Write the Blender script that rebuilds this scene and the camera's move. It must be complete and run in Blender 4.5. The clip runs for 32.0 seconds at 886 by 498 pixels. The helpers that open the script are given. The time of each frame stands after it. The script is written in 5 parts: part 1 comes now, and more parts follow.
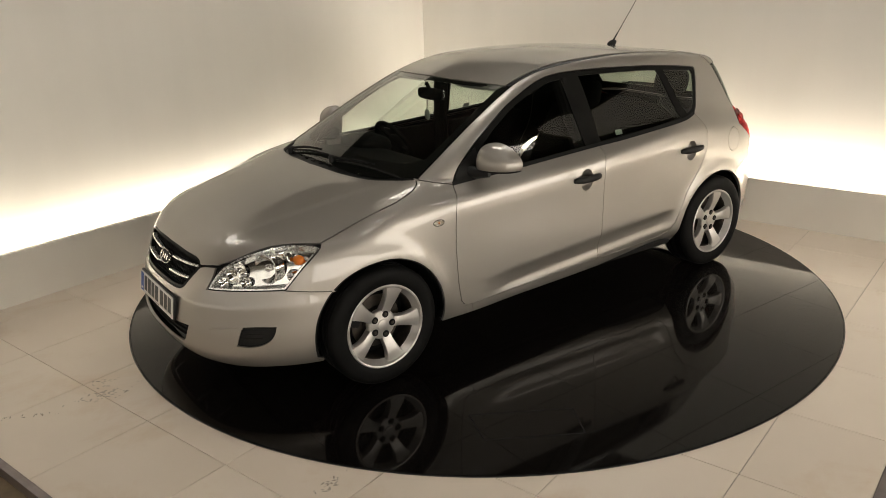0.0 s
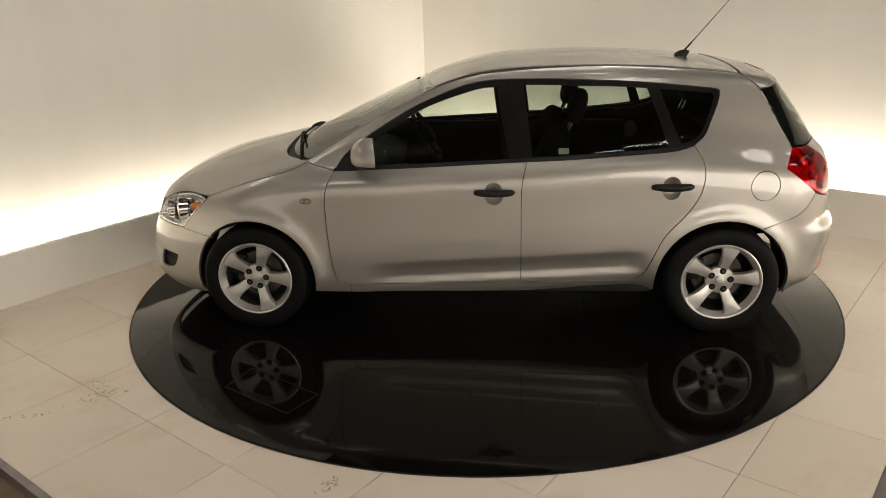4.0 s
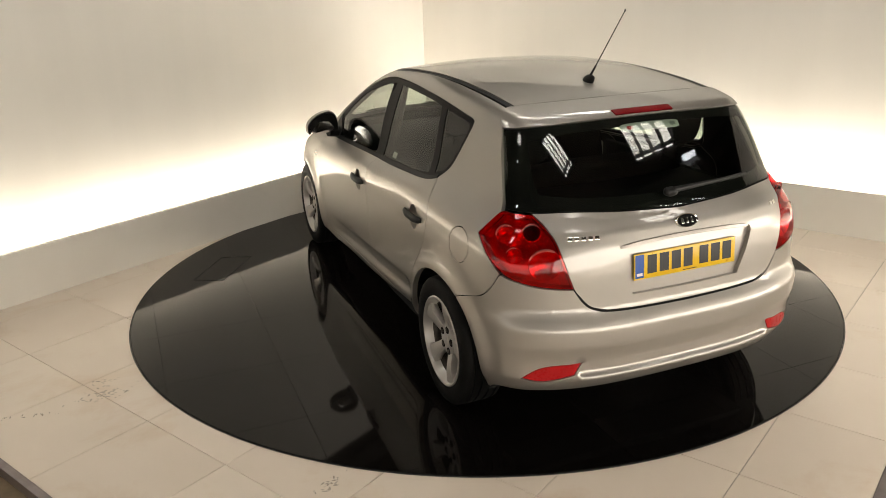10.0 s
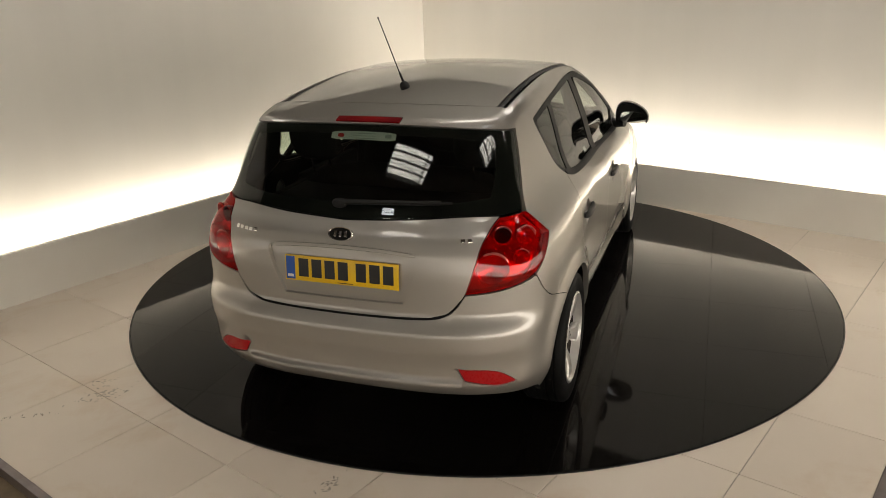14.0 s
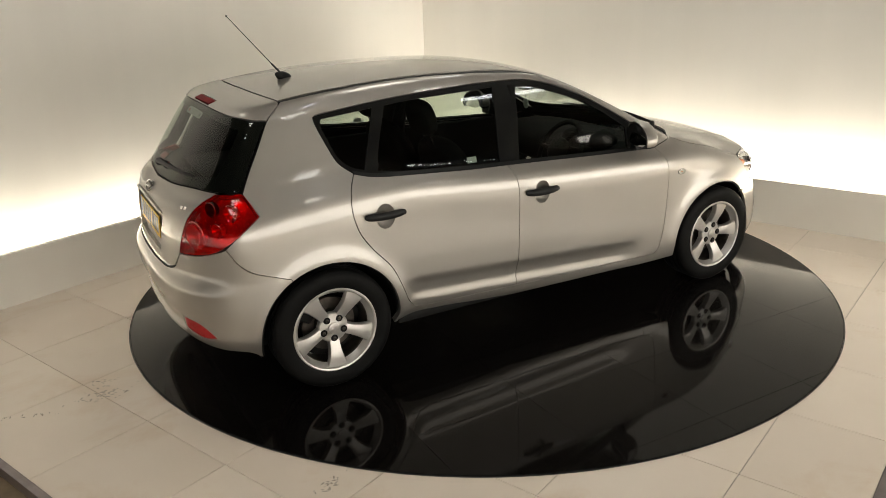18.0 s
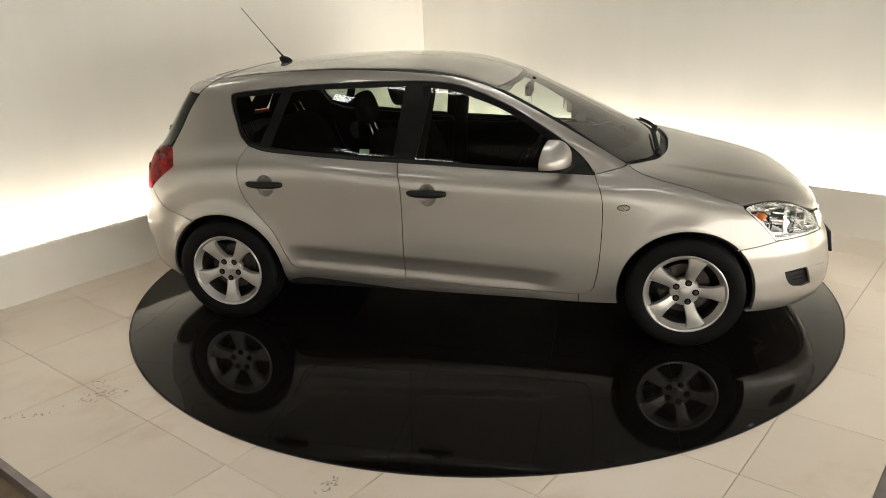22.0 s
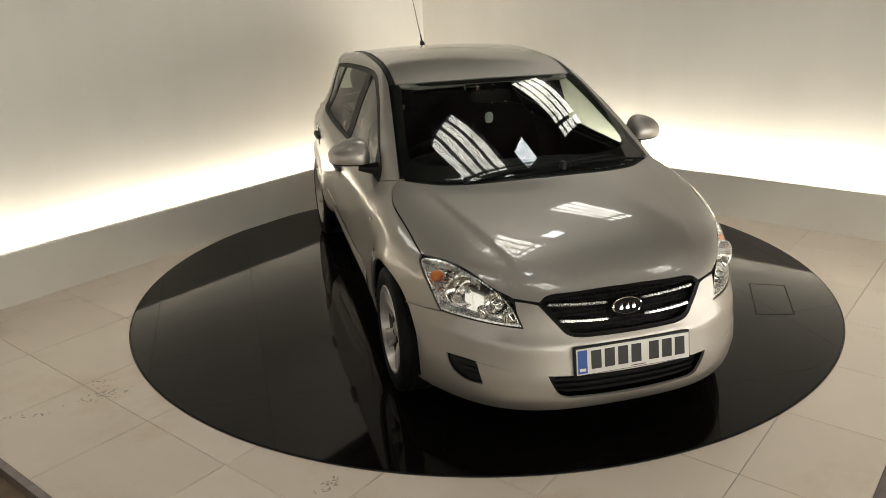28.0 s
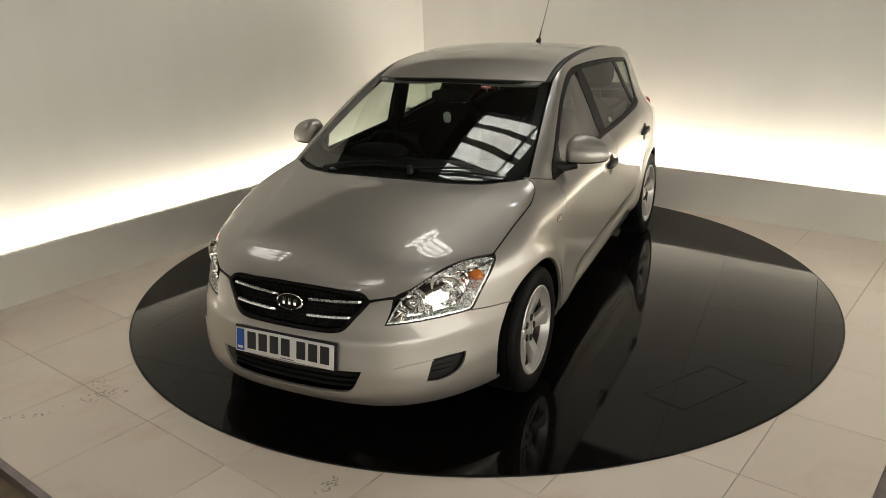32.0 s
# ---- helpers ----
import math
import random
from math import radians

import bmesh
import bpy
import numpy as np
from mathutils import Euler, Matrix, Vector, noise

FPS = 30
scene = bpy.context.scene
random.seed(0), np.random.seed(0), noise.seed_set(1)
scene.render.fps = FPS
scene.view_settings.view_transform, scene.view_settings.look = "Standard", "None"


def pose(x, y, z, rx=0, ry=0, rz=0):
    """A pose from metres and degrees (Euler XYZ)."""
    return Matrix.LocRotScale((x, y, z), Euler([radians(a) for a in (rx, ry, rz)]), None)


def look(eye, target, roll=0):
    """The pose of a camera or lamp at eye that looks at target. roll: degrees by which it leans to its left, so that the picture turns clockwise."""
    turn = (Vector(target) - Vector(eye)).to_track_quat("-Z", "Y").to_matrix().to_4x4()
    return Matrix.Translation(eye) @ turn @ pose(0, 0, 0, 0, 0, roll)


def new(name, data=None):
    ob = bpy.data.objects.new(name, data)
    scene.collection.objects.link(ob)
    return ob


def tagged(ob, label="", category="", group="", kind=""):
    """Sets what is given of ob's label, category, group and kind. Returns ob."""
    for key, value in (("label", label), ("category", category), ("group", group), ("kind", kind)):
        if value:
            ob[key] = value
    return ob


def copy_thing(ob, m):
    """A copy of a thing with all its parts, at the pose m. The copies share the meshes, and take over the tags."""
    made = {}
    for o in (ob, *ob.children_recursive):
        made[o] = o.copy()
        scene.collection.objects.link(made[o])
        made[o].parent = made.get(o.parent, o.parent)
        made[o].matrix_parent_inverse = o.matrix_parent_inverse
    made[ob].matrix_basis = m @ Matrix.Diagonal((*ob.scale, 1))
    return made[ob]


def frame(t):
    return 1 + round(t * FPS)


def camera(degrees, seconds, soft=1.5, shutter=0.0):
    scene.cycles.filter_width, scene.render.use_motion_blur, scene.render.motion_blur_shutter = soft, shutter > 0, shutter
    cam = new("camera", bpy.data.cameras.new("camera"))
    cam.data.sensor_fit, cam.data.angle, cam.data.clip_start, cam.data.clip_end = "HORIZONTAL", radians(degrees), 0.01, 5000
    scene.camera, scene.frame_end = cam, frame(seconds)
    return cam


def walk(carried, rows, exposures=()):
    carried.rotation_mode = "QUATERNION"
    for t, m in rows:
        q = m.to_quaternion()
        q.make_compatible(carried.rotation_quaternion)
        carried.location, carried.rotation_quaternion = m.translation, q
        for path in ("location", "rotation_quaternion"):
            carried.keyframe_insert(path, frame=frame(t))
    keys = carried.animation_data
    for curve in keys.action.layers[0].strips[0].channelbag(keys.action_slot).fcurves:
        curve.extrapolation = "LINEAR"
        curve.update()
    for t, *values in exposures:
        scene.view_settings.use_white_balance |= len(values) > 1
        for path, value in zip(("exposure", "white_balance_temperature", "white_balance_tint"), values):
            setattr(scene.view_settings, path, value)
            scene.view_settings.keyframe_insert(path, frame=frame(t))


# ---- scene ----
cam = camera(59.42, 32.0, soft=0.75)
EYE = Vector((0.0, -4.954, 1.9566))
VIEW = Vector((-0.0457, 0.9417, -0.3333))
EXPOSURES = [(0, 0.30, 6640, 10), (3, 0.34, 6640, 10), (6, 0.64, 6620, 10), (8, 0.64, 6600, 10), (10, 0.69, 6600, 10), (11, 0.39, 6600, 10), (13, 0.20, 6600, 10), (14, 0.26, 6600, 10), (17, 0.26, 6500, 9),
             (18, 0.50, 6440, 8), (20, 0.56, 6360, 7), (21, 0.52, 6360, 7), (22, 0.66, 6360, 7), (25, 0.66, 6360, 7), (28, 0.26, 6420, 7), (30, 0.23, 6360, 7), (32, 0.20, 6360, 7)]
STAND = look(EYE, EYE + VIEW, -1.736)
walk(cam, [(0, STAND), (32, STAND)], EXPOSURES)

# ---- world and light ----
world = bpy.data.worlds.new("world")
scene.world = world
world.use_nodes = True
world.node_tree.nodes["Background"].inputs[0].default_value = (0.9, 0.92, 1.0, 1)
world.node_tree.nodes["Background"].inputs[1].default_value = 0.05

TURN = radians(54.1)                       # the display bay stands askew to the camera
ROOM = Matrix.Rotation(TURN, 4, "Z")
WALL_A, WALL_B = 2.246, 2.225              # faces of the two light plinths in the bay's own axes
PLINTH_H, PLINTH_T, COVE = 0.345, 0.035, 0.26
WARM = (1.0, 0.925, 0.81)


def cove_lamp(name, x, y, length, rz, power):
    data = bpy.data.lights.new(name, "AREA")
    data.shape, data.size, data.size_y = "RECTANGLE", length, 0.12
    data.energy, data.color = power * length, WARM
    ob = new(name, data)
    ob.matrix_world = ROOM @ pose(x, y, 0.20, 180, 0, rz)
    return ob


cove_lamp("cove_light", -1.6, WALL_B + PLINTH_T + 0.14, 7.2, 0, 4.7)
cove_lamp("cove_light", WALL_A + PLINTH_T + 0.14, -1.6, 7.2, 90, 9.6)


# ---- materials ----
def material(name):
    m = bpy.data.materials.new(name)
    m.use_nodes = True
    nt = m.node_tree
    return m, nt, nt.nodes["Principled BSDF"]


def node(nt, kind, **values):
    n = nt.nodes.new(kind)
    for key, value in values.items():
        n.inputs[key].default_value = value
    return n


def noise_at(nt, scale, detail=3.0, stretch=None):
    tc = nt.nodes.new("ShaderNodeTexCoord")
    n = node(nt, "ShaderNodeTexNoise", Scale=scale, Detail=detail)
    if stretch:
        mp = node(nt, "ShaderNodeMapping", Scale=stretch)
        nt.links.new(tc.outputs["Object"], mp.inputs["Vector"])
        nt.links.new(mp.outputs["Vector"], n.inputs["Vector"])
    else:
        nt.links.new(tc.outputs["Object"], n.inputs["Vector"])
    return n


def spread(nt, fac, a, b, lo=0.35, hi=0.65):
    r = nt.nodes.new("ShaderNodeValToRGB")
    r.color_ramp.elements[0].position, r.color_ramp.elements[1].position = lo, hi
    r.color_ramp.elements[0].color, r.color_ramp.elements[1].color = (*a, 1), (*b, 1)
    nt.links.new(fac, r.inputs[0])
    return r


def bumped(nt, bsdf, fac, strength, distance=0.002):
    b = node(nt, "ShaderNodeBump", Strength=strength, Distance=distance)
    nt.links.new(fac, b.inputs["Height"])
    nt.links.new(b.outputs[0], bsdf.inputs["Normal"])


def surface(name, a, b=None, rough=0.5, metal=0.0, scale=6.0, fine=120.0, bump=0.0, coat=0.0, spec=0.5, rough_var=0.06):
    """Two tones mixed by large stains, fine grain in gloss and relief."""
    m, nt, bs = material(name)
    b = b or tuple(v * 0.86 for v in a)
    big = noise_at(nt, scale)
    small = noise_at(nt, fine, 2.0)
    col = spread(nt, big.outputs["Fac"], a, b)
    nt.links.new(col.outputs[0], bs.inputs["Base Color"])
    rr = spread(nt, small.outputs["Fac"], (rough - rough_var,) * 3, (rough + rough_var,) * 3, 0.3, 0.7)
    nt.links.new(rr.outputs[0], bs.inputs["Roughness"])
    bs.inputs["Metallic"].default_value = metal
    bs.inputs["Specular IOR Level"].default_value = spec
    bs.inputs["Coat Weight"].default_value = coat
    bs.inputs["Coat Roughness"].default_value = 0.03
    if bump:
        bumped(nt, bs, small.outputs["Fac"], bump)
    return m


def make_paint():
    m, nt, bs = material("silver_paint")
    flake = noise_at(nt, 900.0, 1.0)
    big = noise_at(nt, 1.6, 2.0)
    col = spread(nt, big.outputs["Fac"], (0.405, 0.379, 0.342), (0.43, 0.403, 0.365))
    mix = nt.nodes.new("ShaderNodeMix")
    mix.data_type, mix.blend_type = "RGBA", "MULTIPLY"
    mix.inputs["Factor"].default_value = 1.0
    fl = spread(nt, flake.outputs["Fac"], (0.92, 0.92, 0.92), (1.0, 1.0, 1.0), 0.4, 0.6)
    nt.links.new(col.outputs[0], mix.inputs["A"])
    nt.links.new(fl.outputs[0], mix.inputs["B"])
    nt.links.new(mix.outputs["Result"], bs.inputs["Base Color"])
    bs.inputs["Metallic"].default_value = 0.82
    bs.inputs["Roughness"].default_value = 0.47
    bs.inputs["Coat Weight"].default_value = 1.0
    bs.inputs["Coat Roughness"].default_value = 0.02
    bs.inputs["Coat IOR"].default_value = 1.52
    return m


def make_glass(name, tint, rough=0.0, ior=1.5, edge=1.0):
    """A thin pane: tinted see-through, with a mirror gloss by angle."""
    m, nt, bs = material(name)
    out = nt.nodes["Material Output"]
    nt.nodes.remove(bs)
    clear = node(nt, "ShaderNodeBsdfTransparent", Color=(*tint, 1))
    gloss = node(nt, "ShaderNodeBsdfGlossy", Roughness=rough, Color=(1, 1, 1, 1))
    lw = node(nt, "ShaderNodeLayerWeight", Blend=0.5)
    steep = nt.nodes.new("ShaderNodeMath")
    steep.operation, steep.inputs[1].default_value = "POWER", 4.6
    fr = nt.nodes.new("ShaderNodeMath")
    fr.operation = "MULTIPLY_ADD"
    base = ((ior - 1) / (ior + 1)) ** 2 * 1.2
    fr.inputs[1].default_value, fr.inputs[2].default_value = (1 - base) * edge, base
    mx = nt.nodes.new("ShaderNodeMixShader")
    nt.links.new(lw.outputs["Facing"], steep.inputs[0])
    nt.links.new(steep.outputs[0], fr.inputs[0])
    nt.links.new(fr.outputs[0], mx.inputs[0])
    nt.links.new(clear.outputs[0], mx.inputs[1])
    nt.links.new(gloss.outputs[0], mx.inputs[2])
    nt.links.new(mx.outputs[0], out.inputs[0])
    return m


def make_glow(name, colour, strength, grain=5.0, dirt=0.75):
    m, nt, bs = material(name)
    big = noise_at(nt, grain, 5.0)
    col = spread(nt, big.outputs["Fac"], tuple(v * dirt for v in colour), colour, 0.35, 0.60)
    nt.links.new(col.outputs[0], bs.inputs["Emission Color"])
    bs.inputs["Emission Strength"].default_value = strength
    return m


PAINT = make_paint()
BLACK_TRIM = surface("black_trim", (0.007, 0.007, 0.007), (0.012, 0.012, 0.0115), 0.45, fine=300, bump=0.05, spec=0.25)
GLOSS_BLACK = surface("gloss_black_trim", (0.008, 0.008, 0.008), (0.012, 0.012, 0.011), 0.32, rough_var=0.03, spec=0.06)
SEAM = surface("seam_black", (0.005, 0.005, 0.005), (0.008, 0.008, 0.008), 0.7, spec=0.2)
RUBBER = surface("tyre_rubber", (0.003, 0.003, 0.003), (0.005, 0.0049, 0.0047), 0.6, fine=200, bump=0.15, scale=9, spec=0.12)
ALLOY = surface("alloy_silver", (0.52, 0.50, 0.47), (0.46, 0.44, 0.415), 0.36, metal=0.6, coat=0.5)
DARK_METAL = surface("dark_steel", (0.10, 0.085, 0.07), (0.05, 0.045, 0.04), 0.5, metal=0.8, scale=14)
CHROME = surface("chrome", (0.86, 0.85, 0.83), (0.80, 0.79, 0.77), 0.10, metal=1.0, rough_var=0.03)
SATIN = surface("satin_reflector", (0.93, 0.92, 0.90), (0.86, 0.85, 0.83), 0.27, metal=0.80, rough_var=0.05)
WINDOW = make_glass("window_glass", (0.74, 0.79, 0.745))
PRIVACY = make_glass("tinted_glass", (0.60, 0.66, 0.60), edge=0.7)
LENS = make_glass("clear_lens", (0.96, 0.97, 0.96), ior=1.35, edge=0.6)
RED_LENS = make_glass("red_lens", (0.86, 0.018, 0.020), ior=1.4, edge=0.4)
RED_PLASTIC = surface("red_plastic", (0.42, 0.008, 0.010), (0.34, 0.006, 0.008), 0.3, spec=0.2)
RED_INNER = surface("red_reflector", (0.74, 0.16, 0.14), (0.50, 0.08, 0.07), 0.22, metal=0.7, scale=30)
BRAKE_RED = surface("dark_red_lamp", (0.24, 0.006, 0.008), (0.18, 0.004, 0.006), 0.5, spec=0.06)
AMBER = surface("amber_plastic", (0.75, 0.20, 0.02), (0.65, 0.16, 0.02), 0.2, coat=0.5)
CABIN = surface("cabin_plastic", (0.006, 0.006, 0.006), (0.010, 0.0095, 0.009), 0.7, fine=250, bump=0.1, spec=0.08)
FABRIC = surface("seat_fabric", (0.006, 0.006, 0.006), (0.010, 0.0095, 0.009), 0.92, fine=500, bump=0.3, spec=0.04)
PALE_TRIM = surface("headliner_cloth", (0.30, 0.29, 0.27), (0.26, 0.25, 0.23), 0.9, fine=400, bump=0.2)
STICKER = surface("pale_sticker", (0.46, 0.49, 0.44), (0.40, 0.43, 0.39), 0.5)
YELLOW = surface("yellow_plate", (0.72, 0.46, 0.012), (0.66, 0.41, 0.012), 0.32)
WHITE = surface("white_plate", (0.72, 0.71, 0.68), (0.66, 0.65, 0.62), 0.32)
BLUE = surface("blue_band", (0.02, 0.09, 0.36), (0.02, 0.07, 0.30), 0.35)
INK = surface("plate_black", (0.010, 0.010, 0.010), (0.016, 0.016, 0.016), 0.4)
INK_GREY = surface("print_grey", (0.22, 0.24, 0.22), (0.28, 0.30, 0.28), 0.5)


def make_wall():
    """Off-white emulsion with faint upright streaks of reflected light painted in, and broad uneven tone."""
    m, nt, bs = material("bay_wall_paint")
    broad = noise_at(nt, 0.8, 3.0)
    # soft upright reflections on the wall, put into its colour
    light_streak = noise_at(nt, 1.0, 4.0, (3.2, 3.2, 0.22))
    col = spread(nt, broad.outputs["Fac"], (0.76, 0.73, 0.67), (0.72, 0.69, 0.63))
    tone = spread(nt, light_streak.outputs["Fac"], (0.975, 0.975, 0.975), (1.0, 1.0, 1.0), 0.40, 0.62)
    mix = nt.nodes.new("ShaderNodeMix")
    mix.data_type, mix.blend_type = "RGBA", "MULTIPLY"
    mix.inputs["Factor"].default_value = 1.0
    nt.links.new(col.outputs[0], mix.inputs["A"])
    nt.links.new(tone.outputs[0], mix.inputs["B"])
    nt.links.new(mix.outputs["Result"], bs.inputs["Base Color"])
    bs.inputs["Roughness"].default_value = 0.5
    return m


WALL_PAINT = make_wall()
PLINTH_PAINT = surface("plinth_laminate", (0.78, 0.75, 0.68), (0.73, 0.69, 0.62), 0.14, scale=1.5, fine=20, rough_var=0.0)
PALE_WALL = surface("pale_hall_wall", (0.24, 0.225, 0.20), (0.20, 0.188, 0.167), 0.6, scale=0.8)
BUILDING = surface("building_shell", (0.075, 0.062, 0.050), (0.050, 0.042, 0.034), 0.85, scale=0.7)
STEEL = surface("roof_steel", (0.05, 0.045, 0.04), (0.035, 0.032, 0.03), 0.6)
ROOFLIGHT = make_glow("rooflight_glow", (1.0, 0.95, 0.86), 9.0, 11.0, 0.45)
FLOODLIGHT = make_glow("floodlight_glow", (0.95, 0.97, 1.0), 10.0)
# added fill light from behind the camera, no windows known there
FILL_PANE = make_glow("fill_pane_glow", (1.0, 0.93, 0.83), 4.7)
FILL_PANE_DIM = make_glow("fill_pane_dim_glow", (1.0, 0.93, 0.83), 0.85)
TUBE_GLOW = make_glow("tube_glow", WARM, 6.0)


def make_tile():
    m, nt, bs = material("cream_floor_tile")
    info = nt.nodes.new("ShaderNodeObjectInfo")
    big = noise_at(nt, 2.2, 5.0)
    col = spread(nt, big.outputs["Fac"], (0.86, 0.755, 0.640), (0.80, 0.695, 0.580), 0.2, 0.8)
    tone = spread(nt, info.outputs["Random"], (0.93, 0.92, 0.91), (1.0, 1.0, 1.0), 0.0, 1.0)
    mix = nt.nodes.new("ShaderNodeMix")
    mix.data_type, mix.blend_type = "RGBA", "MULTIPLY"
    mix.inputs["Factor"].default_value = 1.0
    nt.links.new(col.outputs[0], mix.inputs["A"])
    nt.links.new(tone.outputs[0], mix.inputs["B"])
    place = nt.nodes.new("ShaderNodeNewGeometry")
    stain = node(nt, "ShaderNodeTexNoise", Scale=1.7, Detail=8.0, Roughness=0.66, Distortion=0.6)
    nt.links.new(place.outputs["Position"], stain.inputs["Vector"])
    brown = spread(nt, stain.outputs["Fac"], (1.0, 1.0, 1.0), (0.84, 0.74, 0.62), 0.56, 0.80)
    trodden = nt.nodes.new("ShaderNodeMix")
    trodden.data_type, trodden.blend_type = "RGBA", "MULTIPLY"
    trodden.inputs["Factor"].default_value = 1.0
    nt.links.new(mix.outputs["Result"], trodden.inputs["A"])
    nt.links.new(brown.outputs[0], trodden.inputs["B"])
    nt.links.new(trodden.outputs["Result"], bs.inputs["Base Color"])
    smear = noise_at(nt, 7.0, 6.0)
    rr = spread(nt, smear.outputs["Fac"], (0.30,) * 3, (0.36,) * 3, 0.2, 0.8)
    nt.links.new(rr.outputs[0], bs.inputs["Roughness"])
    bs.inputs["Sheen Weight"].default_value = 0.22
    bs.inputs["Sheen Roughness"].default_value = 0.35
    bs.inputs["Sheen Tint"].default_value = (1.0, 0.94, 0.85, 1)
    return m


def make_disc():
    m, nt, bs = material("black_gloss_disc")
    dust = noise_at(nt, 260.0, 2.0)
    big = noise_at(nt, 2.0, 6.0)
    col = spread(nt, dust.outputs["Fac"], (0.0025, 0.002, 0.0017), (0.004, 0.0032, 0.0027), 0.5, 0.75)
    nt.links.new(col.outputs[0], bs.inputs["Base Color"])
    rr = spread(nt, big.outputs["Fac"], (0.42,) * 3, (0.50,) * 3, 0.2, 0.8)
    nt.links.new(rr.outputs[0], bs.inputs["Roughness"])
    bs.inputs["IOR"].default_value = 1.07
    bs.inputs["Specular Tint"].default_value = (1.0, 0.84, 0.76, 1)
    bs.inputs["Coat Weight"].default_value = 1.0
    bs.inputs["Coat Roughness"].default_value = 0.05
    bs.inputs["Coat IOR"].default_value = 1.24
    bs.inputs["Sheen Weight"].default_value = 0.015
    bs.inputs["Sheen Roughness"].default_value = 0.30
    bs.inputs["Sheen Tint"].default_value = (1.0, 0.86, 0.80, 1)
    return m


TILE, DISC = make_tile(), make_disc()
GROUT = surface("grout", (0.30, 0.255, 0.205), (0.23, 0.195, 0.155), 0.9)
CONCRETE = surface("worn_concrete", (0.25, 0.185, 0.105), (0.14, 0.10, 0.06), 0.75, scale=5, fine=40, bump=0.3)
SCUFF = surface("tile_scuff", (0.50, 0.43, 0.35), (0.34, 0.28, 0.22), 0.7, scale=40)
METAL_EDGE = surface("metal_edge_trim", (0.30, 0.26, 0.26), (0.22, 0.19, 0.19), 0.4, metal=0.9)


# ---- mesh helpers ----
def put(name, me, parent=None, label="", m=None):
    ob = new(name, me)
    if m is not None:
        ob.matrix_basis = m
    if parent is not None:
        ob.parent = parent
    if label:
        ob["label"] = label
    return ob


def part(name, bm, mats, parent=None, label="", m=None, smooth=True):
    me = bpy.data.meshes.new(name)
    bm.to_mesh(me)
    bm.free()
    for mat in (mats if isinstance(mats, (list, tuple)) else [mats]):
        me.materials.append(mat)
    if smooth:
        for p in me.polygons:
            p.use_smooth = True
        me.set_sharp_from_angle(angle=radians(35))
    return put(name, me, parent, label, m)


def box(bm, size, at=(0, 0, 0), bevel=0.0, turn=None, segments=2):
    r = bmesh.ops.create_cube(bm, size=1.0)
    m = Matrix.Translation(at) @ (turn or Matrix()) @ Matrix.Diagonal((*size, 1))
    bmesh.ops.transform(bm, matrix=m, verts=r["verts"])
    if bevel:
        edges = list({e for v in r["verts"] for e in v.link_edges})
        bmesh.ops.bevel(bm, geom=edges, offset=bevel, segments=segments, affect="EDGES", profile=0.5)
    return bm


def boxed(size, at=(0, 0, 0), bevel=0.0, turn=None):
    return box(bmesh.new(), size, at, bevel, turn)


def lathe(bm, profile, n=64, axis="Y", closed=False):
    """Turn (radius, along) pairs round an axis."""
    rings = []
    for r, h in profile:
        ring = []
        for i in range(n):
            a = 2 * math.pi * i / n
            c, s = r * math.cos(a), r * math.sin(a)
            ring.append(bm.verts.new((c, h, s) if axis == "Y" else (c, s, h) if axis == "Z" else (h, c, s)))
        rings.append(ring)
    pairs = list(zip(rings, rings[1:])) + ([(rings[-1], rings[0])] if closed else [])
    for a, b in pairs:
        for i in range(n):
            j = (i + 1) % n
            bm.faces.new((a[i], a[j], b[j], b[i]))
    bmesh.ops.recalc_face_normals(bm, faces=bm.faces)
    return bm


def tube(bm, pts, radius, n=8, caps=True):
    """A round bar along points; radius may be one number or one per point."""
    pts = [Vector(p) for p in pts]
    rad = [float(r) for r in radius] if isinstance(radius, (list, tuple)) else [radius] * len(pts)
    rings = []
    for i, p in enumerate(pts):
        d = (pts[min(i + 1, len(pts) - 1)] - pts[max(i - 1, 0)]).normalized()
        a = d.orthogonal().normalized() if i == 0 else (a - d * a.dot(d)).normalized()
        b = d.cross(a)
        rings.append([bm.verts.new(p + rad[i] * (math.cos(t) * a + math.sin(t) * b)) for t in (2 * math.pi * k / n for k in range(n))])
    for u, w in zip(rings, rings[1:]):
        for k in range(n):
            bm.faces.new((u[k], u[(k + 1) % n], w[(k + 1) % n], w[k]))
    if caps:
        bm.faces.new(rings[0][::-1])
        bm.faces.new(rings[-1])
    return bm


def blob(bm, size, at=(0, 0, 0), turn=None, power=2.6, n=20):
    """A rounded block: a sphere pushed towards a box."""
    r = bmesh.ops.create_uvsphere(bm, u_segments=n, v_segments=n // 2 + 2, radius=1.0)
    for v in r["verts"]:
        q = Vector([math.copysign(abs(c) ** (2 / power), c) for c in v.co])
        v.co = Vector((q.x * size[0] / 2, q.y * size[1] / 2, q.z * size[2] / 2))
    bmesh.ops.transform(bm, matrix=Matrix.Translation(at) @ (turn or Matrix()), verts=r["verts"])
    return bm


